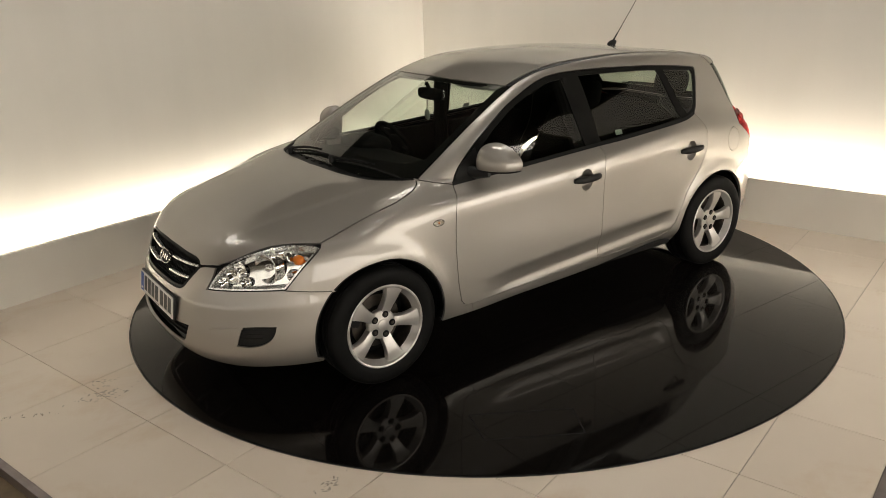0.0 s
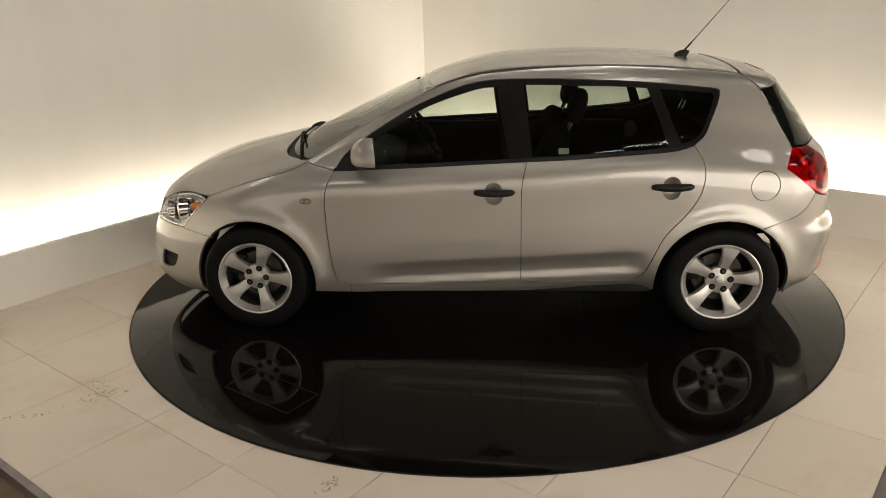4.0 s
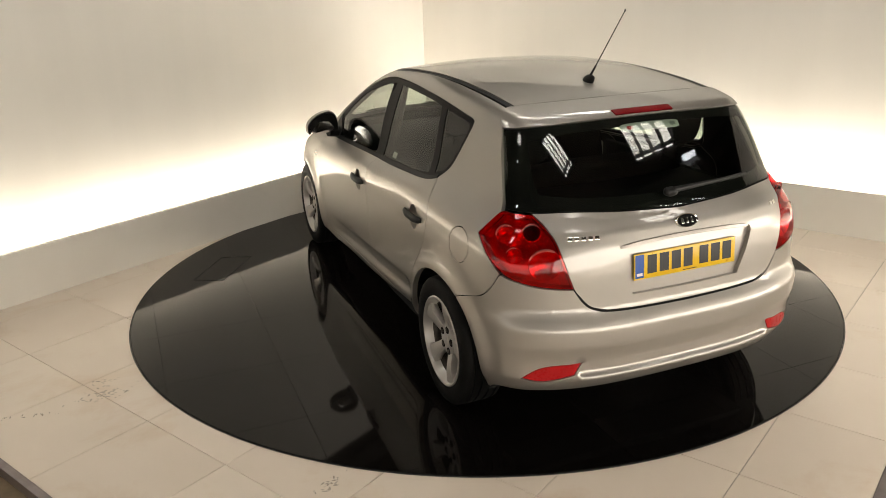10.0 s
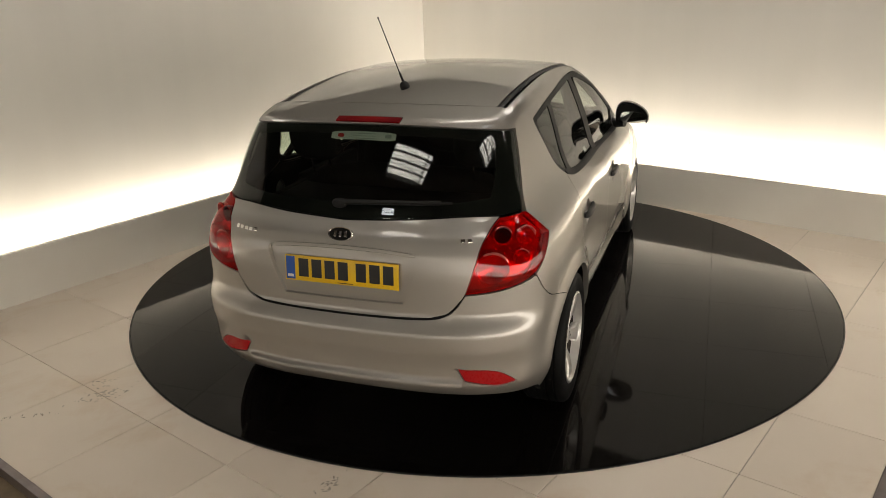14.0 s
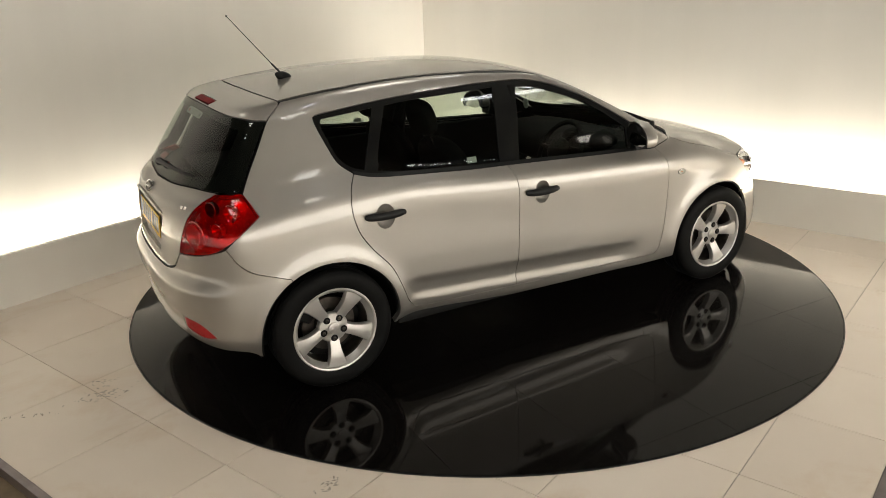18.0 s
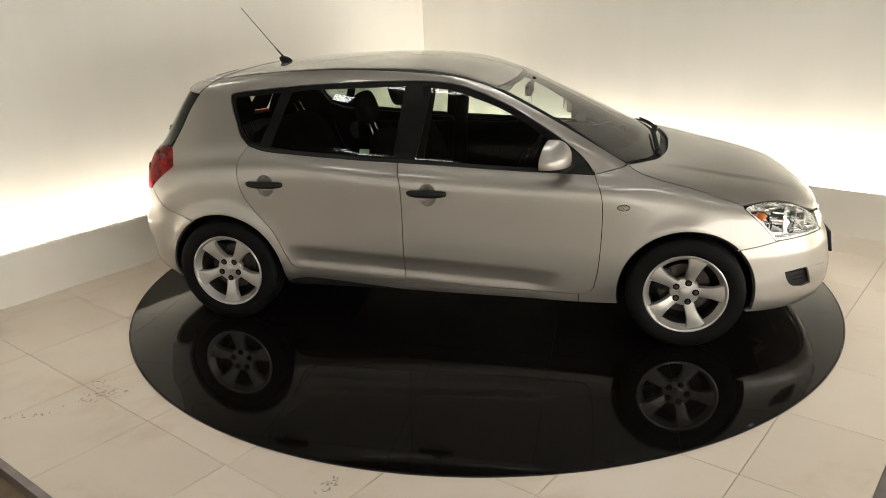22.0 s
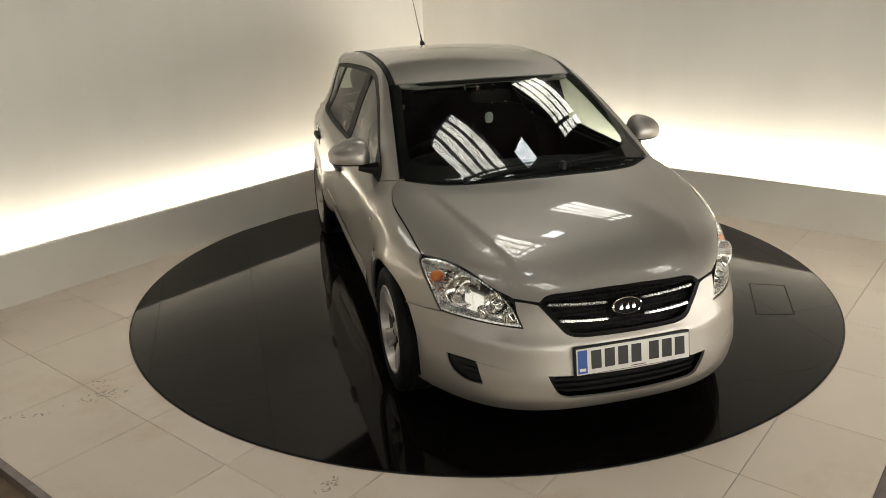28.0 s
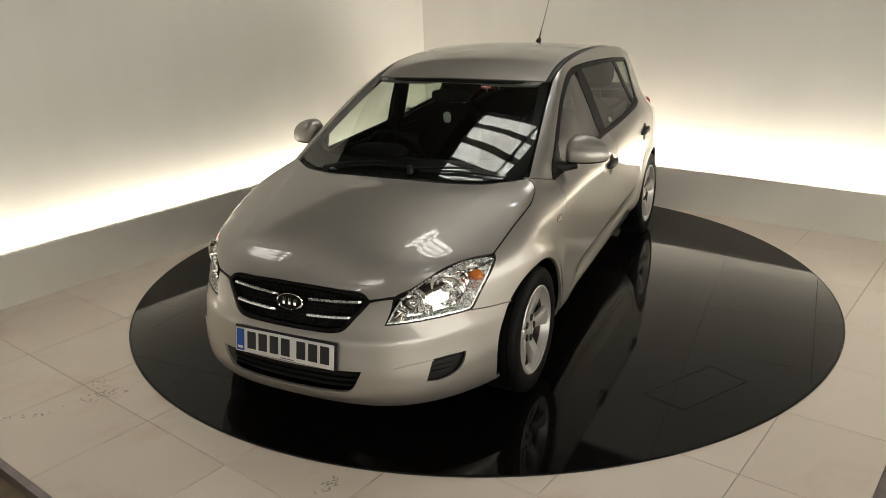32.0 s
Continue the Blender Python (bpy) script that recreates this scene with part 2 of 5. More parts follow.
def spline(pts, step=0.02):
    """Points along a smooth curve through a few control points."""
    p = np.array(pts, float)
    if len(p) == 2:
        n = max(2, int(np.linalg.norm(p[1] - p[0]) / step) + 1)
        return p[0] + np.linspace(0, 1, n)[:, None] * (p[1] - p[0])
    q = np.vstack([2 * p[0] - p[1], p, 2 * p[-1] - p[-2]])
    out = []
    for i in range(1, len(q) - 2):
        a, b, c, d = q[i - 1:i + 3]
        n = max(2, int(np.linalg.norm(c - b) / step) + 1)
        t = np.linspace(0, 1, n, endpoint=False)[:, None]
        out.append(0.5 * (2 * b + (c - a) * t + (2 * a - 5 * b + 4 * c - d) * t ** 2 + (3 * b - a - 3 * c + d) * t ** 3))
    return np.vstack(out + [p[-1:]])


def loop(*runs, step=0.02):
    """A closed outline from runs of control points: smooth within a run, cornered between runs."""
    pts = np.vstack([spline(r, step) for r in runs])
    keep = [0]
    for i in range(1, len(pts)):
        if np.linalg.norm(pts[i] - pts[keep[-1]]) > step * 0.12:
            keep.append(i)
    if np.linalg.norm(pts[keep[-1]] - pts[0]) < step * 0.12:
        keep.pop()
    return pts[keep]


def inset(q, d):
    """Draw an outline in by d (out, if below zero)."""
    area = 0.5 * np.sum(q[:, 0] * np.roll(q[:, 1], -1) - np.roll(q[:, 0], -1) * q[:, 1])
    t0, t1 = q - np.roll(q, 1, 0), np.roll(q, -1, 0) - q
    t0 /= np.maximum(np.linalg.norm(t0, axis=1, keepdims=True), 1e-9)
    t1 /= np.maximum(np.linalg.norm(t1, axis=1, keepdims=True), 1e-9)
    n = np.stack([-(t0 + t1)[:, 1], (t0 + t1)[:, 0]], -1) * (1 if area > 0 else -1)
    ln = np.maximum(np.linalg.norm(n, axis=1, keepdims=True), 0.5)
    return q + d * 2 * n / ln ** 2


def within(pts, q):
    """Which points lie inside the outline q."""
    x, y = pts[:, 0][:, None], pts[:, 1][:, None]
    x0, y0, x1, y1 = q[:, 0], q[:, 1], np.roll(q[:, 0], -1), np.roll(q[:, 1], -1)
    with np.errstate(divide="ignore", invalid="ignore"):
        cross = ((y0 > y) != (y1 > y)) & (x < (x1 - x0) * (y - y0) / (y1 - y0) + x0)
    return cross.sum(1) % 2 == 1


def near(pts, q, d):
    a, b = q, np.roll(q, -1, 0)
    ab = b - a
    t = np.clip(((pts[:, None] - a) * ab).sum(-1) / np.maximum((ab ** 2).sum(-1), 1e-12), 0, 1)
    return np.min(np.linalg.norm(pts[:, None] - (a + t[..., None] * ab), axis=-1), axis=1) < d


def flat_mesh(outline, holes=(), h=0.03):
    """Triangles that fill an outline: points and faces."""
    lo, hi = outline.min(0), outline.max(0)
    g = np.stack(np.meshgrid(np.arange(lo[0], hi[0], h), np.arange(lo[1], hi[1], h)), -1)
    g[1::2, :, 0] += h / 2
    g = g.reshape(-1, 2)
    g = g[within(g, outline) & ~near(g, outline, h * 0.45)]
    for q in holes:
        g = g[~within(g, q) & ~near(g, q, h * 0.45)]
    rings, edges, pts = [outline, *holes], [], []
    for q in rings:
        s = sum(len(r) for r in pts)
        edges += [(s + i, s + (i + 1) % len(q)) for i in range(len(q))]
        pts.append(q)
    pts = np.vstack(pts + [g])
    v, _, f, *_ = mathutils_cdt([Vector(p) for p in pts], edges, [], 0, 1e-6)
    v = np.array([tuple(p) for p in v])
    f = np.array([t for t in f if len(t) == 3])
    c = v[f].mean(1)
    ok = within(c, outline)
    for q in holes:
        ok &= ~within(c, q)
    return v, f[ok]


from mathutils.geometry import delaunay_2d_cdt as mathutils_cdt
# ---- car body surface ----
def natural_spline(px, py, g):
    """A cubic curve with even curvature through points, on the grid g."""
    n, h = len(px), np.diff(px)
    a, b = np.zeros((n, n)), np.zeros(n)
    a[0, 0] = a[-1, -1] = 1.0
    for i in range(1, n - 1):
        a[i, i - 1:i + 2] = h[i - 1], 2 * (h[i - 1] + h[i]), h[i]
        b[i] = 6 * ((py[i + 1] - py[i]) / h[i] - (py[i] - py[i - 1]) / h[i - 1])
    m = np.linalg.solve(a, b)
    k = np.clip(np.searchsorted(px, g) - 1, 0, n - 2)
    u, w = g - px[k], px[k + 1] - g
    return (m[k] * w ** 3 + m[k + 1] * u ** 3) / (6 * h[k]) + (py[k] / h[k] - m[k] * h[k] / 6) * w + (py[k + 1] / h[k] - m[k + 1] * h[k] / 6) * u


def curve1d(pts, sigma, lo=-3.0, hi=3.0, n=6001, flow=False):
    """A smooth curve through rounded corner points, as a table. flow: bent evenly between the points, with no flats."""
    px, py = zip(*sorted(pts))
    g = np.linspace(lo, hi, n)
    v = np.interp(g, px, py)
    if flow:
        v = natural_spline(np.array(px), np.array(py), g)
    first, last = g < px[0], g > px[-1]
    v[first] = py[0] + (g[first] - px[0]) * (py[1] - py[0]) / (px[1] - px[0])
    v[last] = py[-1] + (g[last] - px[-1]) * (py[-1] - py[-2]) / (px[-1] - px[-2])
    h = int(4 * sigma / (g[1] - g[0])) + 1
    k = np.exp(-0.5 * (np.arange(-h, h + 1) * (g[1] - g[0]) / sigma) ** 2)
    v = np.convolve(np.pad(v, h, mode="reflect", reflect_type="odd"), k / k.sum(), mode="valid")
    return lambda q: np.interp(q, g, v)


# centre line seen from the side: bonnet, windscreen, roof
BONNET_TOP = curve1d([(2.6, 0.42), (2.25, 0.61), (2.08, 0.722), (1.95, 0.795), (1.74, 0.877), (1.5, 0.934), (1.25, 0.975), (1.0, 1.000), (0.6, 1.03), (-1.0, 1.09)], 0.03, flow=True)
ROOF_TOP = curve1d([(2.2, 0.46), (1.6, 0.79), (1.25, 0.971), (1.0, 1.09), (0.78, 1.193), (0.55, 1.295),
                    (0.33, 1.382), (0.12, 1.445), (-0.15, 1.482), (-0.42, 1.494), (-0.78, 1.485), (-1.15, 1.453), (-1.45, 1.410), (-1.68, 1.366), (-2.2, 1.27)], 0.05, flow=True)
TOP_GRID = np.linspace(-3, 3, 6001)
TOP = curve1d([(x, max(float(BONNET_TOP(x)), float(ROOF_TOP(x)))) for x in TOP_GRID[::20]], 0.014)
TOP_BOW = curve1d([(3, 0.0), (2.15, 0.0), (1.7, 0.12), (1.25, 0.47), (0.9, 0.44), (0.3, 0.28), (-0.4, 0.0), (-1.2, 0.0), (-3, 0.0)], 0.10, flow=True)
TOP_CROWN = curve1d([(3, 0.05), (2.0, 0.06), (1.6, 0.06), (1.25, 0.0), (0.9, 0.02), (0.3, 0.04), (-0.4, 0.11), (-1.4, 0.045), (-3, 0.045)], 0.08)
TOP_EDGE = curve1d([(3, 0.30), (2.0, 0.30), (1.6, 0.24), (1.25, 0.05), (1.0, 0.0), (-3, 0.0)], 0.06)
BELT = curve1d([(2.4, 0.60), (2.1, 0.70), (1.9, 0.775), (1.6, 0.858), (1.3, 0.91), (0.95, 0.93), (0.4, 0.955), (-0.4, 0.998), (-1.1, 1.045), (-1.35, 1.03), (-1.63, 0.985), (-1.95, 0.92), (-2.3, 0.86)], 0.06, flow=True)
PLAN = curve1d([(2.4, 0.70), (1.95, 0.792), (1.7, 0.838), (1.4, 0.861), (1.0, 0.866), (-1.0, 0.868), (-1.4, 0.860), (-1.65, 0.828), (-1.95, 0.775), (-2.4, 0.68)], 0.07, flow=True)
SECTION = curve1d([(-2.0, -0.60), (-0.90, -0.16), (-0.785, -0.075), (-0.745, -0.040), (-0.70, -0.022), (-0.60, -0.010), (-0.40, -0.003), (-0.22, 0.0),
                   (-0.085, -0.005), (-0.045, -0.026), (0.0, -0.086), (0.03, -0.106), (0.12, -0.139), (0.27, -0.196), (0.42, -0.266), (0.55, -0.338), (1.5, -1.05)], 0.007, flow=True)
SECTION_END = curve1d([(-2.0, -0.55), (-0.90, -0.13), (-0.78, -0.065), (-0.70, -0.030), (-0.60, -0.012), (-0.40, -0.004), (-0.25, 0.0),
                       (-0.12, -0.010), (-0.05, -0.034), (0.0, -0.078), (0.12, -0.139), (0.27, -0.197), (0.42, -0.270), (0.55, -0.347), (1.5, -1.1)], 0.016, flow=True)
NOSE = curve1d([(0.0, 1.98), (0.16, 2.07), (0.195, 2.14), (0.24, 2.170), (0.28, 2.182), (0.36, 2.185), (0.44, 2.168), (0.50, 2.158), (0.54, 2.138), (0.62, 2.108), (0.70, 2.076), (0.80, 2.02), (1.2, 1.8)], 0.012)
TAIL = curve1d([(0.0, -1.86), (0.24, -1.94), (0.29, -1.990), (0.335, -2.018), (0.43, -2.026), (0.50, -2.046), (0.575, -2.050), (0.61, -2.030), (0.64, -2.005),
                (0.80, -2.000), (0.90, -1.988), (0.97, -1.962), *((1.02 + 0.325 * k / 20, -1.905 + 0.233 * k / 20 - 0.030 * k / 20 * (1 - k / 20)) for k in range(21)), (1.6, -1.50)], 0.010)
TAIL_BOW = curve1d([(-1, 0.0), (0.85, 0.0), (1.05, 0.36), (1.4, 0.24), (2, 0.26)], 0.04)
WHEELS = ((1.325, 0.80), (-1.325, 0.80))
WHEEL_Z, ARCH_R = 0.305, 0.360


def smax(a, b, k):
    h = np.maximum(k - np.abs(a - b), 0.0) / k
    return np.maximum(a, b) + h * h * h * k / 6


def ramp(v, a, b):
    s = np.clip((v - a) / (b - a), 0, 1)
    return s * s * (3 - 2 * s)


def body(x, y, z):
    """Below zero inside the car's body, zero on its skin."""
    y = np.abs(y)
    ends = ramp(np.abs(x - 0.0), 0.85, 1.15)
    s = z - BELT(x)
    w = PLAN(x) + SECTION(s) * (1 - ends) + SECTION_END(s) * ends
    w = w + ramp(s, 0.0, 0.15) * (0.018 * ramp(x, -0.2, 0.4) - 0.012 * ramp(-x, 0.6, 1.2))
    for wx, _ in WHEELS:
        r = np.hypot(x - wx, z - WHEEL_Z)
        w = w + 0.020 * np.exp(-((r - 0.365) / 0.058) ** 2) * ramp(z, 0.12, 0.35)
    crease = 0.428 - 0.055 * x
    span = ramp(x, -0.95, -0.80) * (1 - ramp(x, 0.42, 0.74))
    under = 0.007 * np.log1p(np.exp(np.clip((crease - z) / 0.007, -40, 40)))
    w = w + span * (-0.027 * (1 - np.exp(-under / 0.034)) + 0.014 * ramp(under, 0.075, 0.135))
    side = y - w
    bx = x + TOP_BOW(x) * y * y
    top = (z - TOP(bx) + TOP_CROWN(x) * y ** 2 + TOP_EDGE(x) * y ** 4) / np.hypot(1, (TOP(bx + 0.01) - TOP(bx - 0.01)) / 0.02)
    rib = 0.60 - 0.235 * (x - 1.15)
    top = top - 0.0045 * (1 - ramp(y, rib - 0.012, rib + 0.034)) * ramp(bx, 1.26, 1.42) * (1 - ramp(x, 1.86, 2.0))
    front = x - NOSE(z) + 0.156 * y ** 2 + 0.94 * y ** 4
    dent = ramp(z, 0.345, 0.359) * (1 - ramp(z, 0.412, 0.428)) * (1 - ramp(y, 0.46, 0.55))
    rear = TAIL(z) + 0.018 * dent - x + 0.06 * y ** 2 + 0.42 * y ** 4 + TAIL_BOW(z) * y ** 4
    rear = rear / np.hypot(1, (TAIL(z + 0.01) - TAIL(z - 0.01)) / 0.02)
    k = 0.07 + 0.03 * ramp(x, 1.0, 1.4) + 0.02 * ramp(-x, 1.0, 1.5)
    f = smax(side, top, k)
    f = smax(f, front, 0.10)
    return smax(f, rear, 0.05 + 0.07 * ramp(-z, -0.95, -0.7))


def normal(p):
    e, out = 0.003, []
    for a in range(3):
        d = np.zeros(3); d[a] = e
        out.append(body(*(p + d).T) - body(*(p - d).T))
    n = np.stack(out, -1)
    return n / np.maximum(np.linalg.norm(n, axis=1, keepdims=True), 1e-9)


def cast(start, way, reach):
    """From points inside, along way, to the skin."""
    lo, hi = np.zeros(len(start)), np.full(len(start), reach)
    for _ in range(34):
        m = (lo + hi) / 2
        inside = body(*(start + way * m[:, None]).T) < 0
        lo, hi = np.where(inside, m, lo), np.where(inside, hi, m)
    return start + way * ((lo + hi) / 2)[:, None]


def on_side(q):
    s = np.stack([q[:, 0], np.zeros(len(q)), q[:, 1]], -1)
    return cast(s, np.array([[0.0, 1.0, 0.0]]), 1.2)


def on_top(q):
    s = np.stack([q[:, 0], q[:, 1], np.full(len(q), 0.5)], -1)
    return cast(s, np.array([[0.0, 0.0, 1.0]]), 1.3)


def on_front(q):
    """q: angle in degrees about an upright axis over the front wheels, and height."""
    a = np.radians(q[:, 0])
    s = np.stack([np.full(len(q), 1.15), np.zeros(len(q)), q[:, 1]], -1)
    return cast(s, np.stack([np.cos(a), np.sin(a), np.zeros(len(q))], -1), 1.6)


def on_rear(q):
    a = np.radians(q[:, 0])
    s = np.stack([np.full(len(q), -1.15), np.zeros(len(q)), q[:, 1]], -1)
    return cast(s, np.stack([-np.cos(a), np.sin(a), np.zeros(len(q))], -1), 1.6)


def skin(outline, mapper, holes=(), h=0.03, lift=0.0):
    v, f = flat_mesh(outline, holes, h)
    p = mapper(v)
    n = normal(p)
    p = p + n * lift
    face = np.cross(p[f[:, 1]] - p[f[:, 0]], p[f[:, 2]] - p[f[:, 0]])
    flip = (face * n[f[:, 0]]).sum(1) < 0
    f[flip] = f[flip][:, ::-1]
    return p, n, f


def rim_edges(f):
    e = np.vstack([f[:, [0, 1]], f[:, [1, 2]], f[:, [2, 0]]])
    key = np.sort(e, 1)
    _, idx, cnt = np.unique(key, axis=0, return_index=True, return_counts=True)
    return e[idx[cnt == 1]]


def patch(name, outline, mapper, mats, parent, holes=(), h=0.03, gap=0.0022, depth=0.014, lift=0.0, right=False, label="", liner=True):
    """A panel on the car's skin with a turned-in edge and a dark seam behind it."""
    mats = mats if isinstance(mats, (list, tuple)) else [mats, SEAM]
    q = inset(outline, gap)
    hq = [inset(o, -gap) for o in holes]
    p, n, f = skin(q, mapper, hq, h, lift)
    e = rim_edges(f)
    ids = np.unique(e)
    where = {int(i): len(p) + 2 * k for k, i in enumerate(ids)}
    ring1 = p[ids] - n[ids] * 0.0015
    ring2 = p[ids] - n[ids] * depth
    allp = np.vstack([p, np.stack([ring1, ring2], 1).reshape(-1, 3)])
    faces = [tuple(map(int, t)) for t in f]
    norms = [tuple(n[i]) for t in f for i in t]
    slot = [0] * len(faces)
    for a, b in e:
        a, b = int(a), int(b)
        c, d = where[a], where[b]
        for quad in ((b, a, c, d), (d, c, c + 1, d + 1)):
            faces.append(quad)
            fn = np.cross(allp[quad[1]] - allp[quad[0]], allp[quad[2]] - allp[quad[0]])
            fn = fn / max(np.linalg.norm(fn), 1e-12)
            for i in quad:
                soft = n[i] if i < len(p) else fn
                norms.append(tuple(soft))
            slot.append(0)
    if liner:
        lp, ln, lf = skin(inset(outline, -0.007), mapper, [inset(o, -0.004) for o in holes], 0.06, lift - depth + 0.002)
        s = len(allp)
        allp = np.vstack([allp, lp])
        for t in lf:
            faces.append(tuple(int(i) + s for i in t))
            norms += [tuple(ln[i]) for i in t]
            slot.append(1)
    allp = np.array(allp)
    if right:
        allp[:, 1] *= -1
        new_norms, k = [], 0
        for i, t in enumerate(faces):
            ns = norms[k:k + len(t)][::-1]
            k += len(t)
            new_norms += [(a, -b, c) for a, b, c in ns]
            faces[i] = tuple(reversed(t))
        norms = new_norms
    me = bpy.data.meshes.new(name)
    me.from_pydata([tuple(v) for v in allp], [], faces)
    for m in mats:
        me.materials.append(m)
    me.polygons.foreach_set("material_index", slot)
    me.polygons.foreach_set("use_smooth", [True] * len(faces))
    me.normals_split_custom_set(norms)
    return put(name, me, parent, label)


def arc(cx, cz, r, a0, a1, n=24):
    """Points on a circle between two angles in degrees, in (x, z)."""
    return [(cx + r * math.cos(radians(a)), cz + r * math.sin(radians(a))) for a in np.linspace(a0, a1, n)]


DEG = 0.0157                               # metres along the bumper for a degree


def around(fn):
    return lambda q: fn(np.stack([q[:, 0] / DEG, q[:, 1]], -1))


AT_FRONT, AT_REAR = around(on_front), around(on_rear)


def bend(pts):
    return [(a * DEG, z) for a, z in pts]


def mirrored(pts):
    return [(-a, b) for a, b in reversed(pts)]


def side_of_top(pts, step=0.02):
    """A curve given in plan (x, y), as (x, z) on the skin."""
    p = on_top(spline(pts, step))
    return [(float(a), float(c)) for a, _, c in p]


def top_to_angle(pts, rear):
    p = on_side(np.array(pts, float))
    return [(math.degrees(math.atan2(b, (-(a + 1.15) if rear else a - 1.15))), c) for a, b, c in p]


car = new("car")
tagged(car, "silver five-door hatchback car on a black turntable", "car")

# outlines shared by neighbouring panels, in side view (x, z)
BELT_LINE = [(0.826, 0.935), (0.43, 0.950), (0.04, 0.968), (-0.25, 0.982), (-0.46, 0.992), (-0.80, 1.017), (-1.03, 1.035), (-1.139, 1.060)]
GLASS_REAR = [(-1.139, 1.060), (-1.20, 1.112), (-1.235, 1.19), (-1.262, 1.26), (-1.277, 1.318), (-1.268, 1.335), (-1.24, 1.342)]
GLASS_TOP = [(-1.24, 1.342), (-0.99, 1.368), (-0.735, 1.387), (-0.31, 1.402), (0.03, 1.388), (0.31, 1.297), (0.485, 1.207), (0.66, 1.10), (0.765, 1.015), (0.826, 0.935)]
DOOR_FRONT = [(0.826, 0.935), (0.862, 0.853), (0.874, 0.763), (0.874, 0.602), (0.862, 0.423), (0.842, 0.313)]
DOOR_TOE = [(0.842, 0.313), (0.815, 0.283), (0.763, 0.274)]
SPLIT = [(-0.222, 0.290), (-0.222, 0.56), (-0.224, 0.84), (-0.25, 0.982)]
DOOR_HEEL = [(-0.80, 0.303), (-0.87, 0.325), (-0.91, 0.37), (-0.943, 0.447), (-1.003, 0.576), (-1.10, 0.69), (-1.165, 0.79), (-1.192, 0.90), (-1.18, 0.99), (-1.139, 1.060)]
# in plan (x, y)
SCREEN_SIDE = [(1.0, 0.700), (0.75, 0.657), (0.50, 0.614), (0.25, 0.573)]
ROOF_SIDE = [(0.25, 0.573), (-0.08, 0.566), (-0.50, 0.553), (-0.94, 0.545), (-1.40, 0.540)]
BONNET_SEAM = [(1.0, 0.700), (1.03, 0.740), (1.088, 0.767), (1.223, 0.785), (1.431, 0.765), (1.589, 0.752)]
BONNET_REAR = [(1.0, 0.700), (1.09, 0.60), (1.165, 0.50), (1.22, 0.30), (1.242, 0.0)]
LAMP_TOP = [(1.589, 0.752), (1.635, 0.724), (1.752, 0.652), (1.873, 0.582), (1.945, 0.530), (2.000, 0.470)]
BONNET_LIP = [(2.000, 0.470), (2.026, 0.42), (2.046, 0.372)]
GRILLE_LIP = [(2.046, 0.372), (2.042, 0.330), (2.056, 0.20), (2.061, 0.0)]
# round the front, in degrees and height
LAMP = loop(bend([(26.3, 0.574), (28.8, 0.645), (31.5, 0.690), (37.5, 0.744), (46.8, 0.781), (52.5, 0.785), (57.5, 0.777), (59.6, 0.762)]),
            bend([(59.6, 0.762), (54.1, 0.675), (49.2, 0.582)]), bend([(49.2, 0.582), (37.6, 0.581), (26.3, 0.574)]), step=0.012)
TAIL_LAMP = loop(bend([(59.2, 0.934), (54.2, 1.022), (50.5, 1.026), (45.0, 1.024)]), bend([(45.0, 1.024), (41.0, 0.985), (37.8, 0.93), (35.6, 0.85), (33.2, 0.742)]),
                 bend([(33.2, 0.742), (41.0, 0.755), (47.7, 0.783), (53.2, 0.841), (56.6, 0.893), (59.2, 0.934)]), step=0.012)
REAR_SEAM = [(-1.524, 0.620), (-1.672, 0.666), (-1.745, 0.720), (-1.788, 0.790)]
FRONT_SEAM = [(1.577, 0.556), (1.68, 0.566), (1.783, 0.580)]
A0 = math.degrees(math.atan2(0.556 - WHEEL_Z, 1.577 - 1.325))
A1 = math.degrees(math.atan2(0.620 - WHEEL_Z, -1.524 + 1.325))


def to_side(pts, fn):
    p = fn(np.array(bend(pts), float))
    return [(float(a), float(c)) for a, _, c in p]


front_door_line = loop(DOOR_FRONT, DOOR_TOE, [(0.763, 0.274), (0.05, 0.282), (-0.222, 0.290)], SPLIT, [(-0.25, 0.982), (0.04, 0.968), (0.43, 0.950), (0.826, 0.935)])
rear_door_line = loop(SPLIT[::-1], [(-0.222, 0.290), (-0.80, 0.303)], DOOR_HEEL, [(-1.139, 1.060), (-1.03, 1.035), (-0.80, 1.017), (-0.46, 0.992), (-0.25, 0.982)])
quarter_line = loop([(0.826, 0.935), (0.92, 0.958), (1.0, 0.977)], side_of_top(SCREEN_SIDE), side_of_top(ROOF_SIDE),
                    to_side([(64.5, 1.388), (61.0, 1.33), (58.0, 1.22), (55.0, 1.10), (53.8, 1.026)], AT_REAR),
                    to_side([(53.8, 1.026), (59.2, 0.934)], AT_REAR), to_side([(59.2, 0.934), (56.6, 0.893), (53.2, 0.841), (50.6, 0.80)], AT_REAR),
                    REAR_SEAM[::-1], arc(-1.325, WHEEL_Z, ARCH_R, A1, -12), [(-0.973, 0.230), (-0.6, 0.226), (0.3, 0.222), (0.763, 0.222)], [(0.763, 0.222), (0.763, 0.274)],
                    [(0.763, 0.274), (0.05, 0.282), (-0.222, 0.290), (-0.80, 0.303)], DOOR_HEEL, GLASS_REAR, GLASS_TOP, step=0.018)
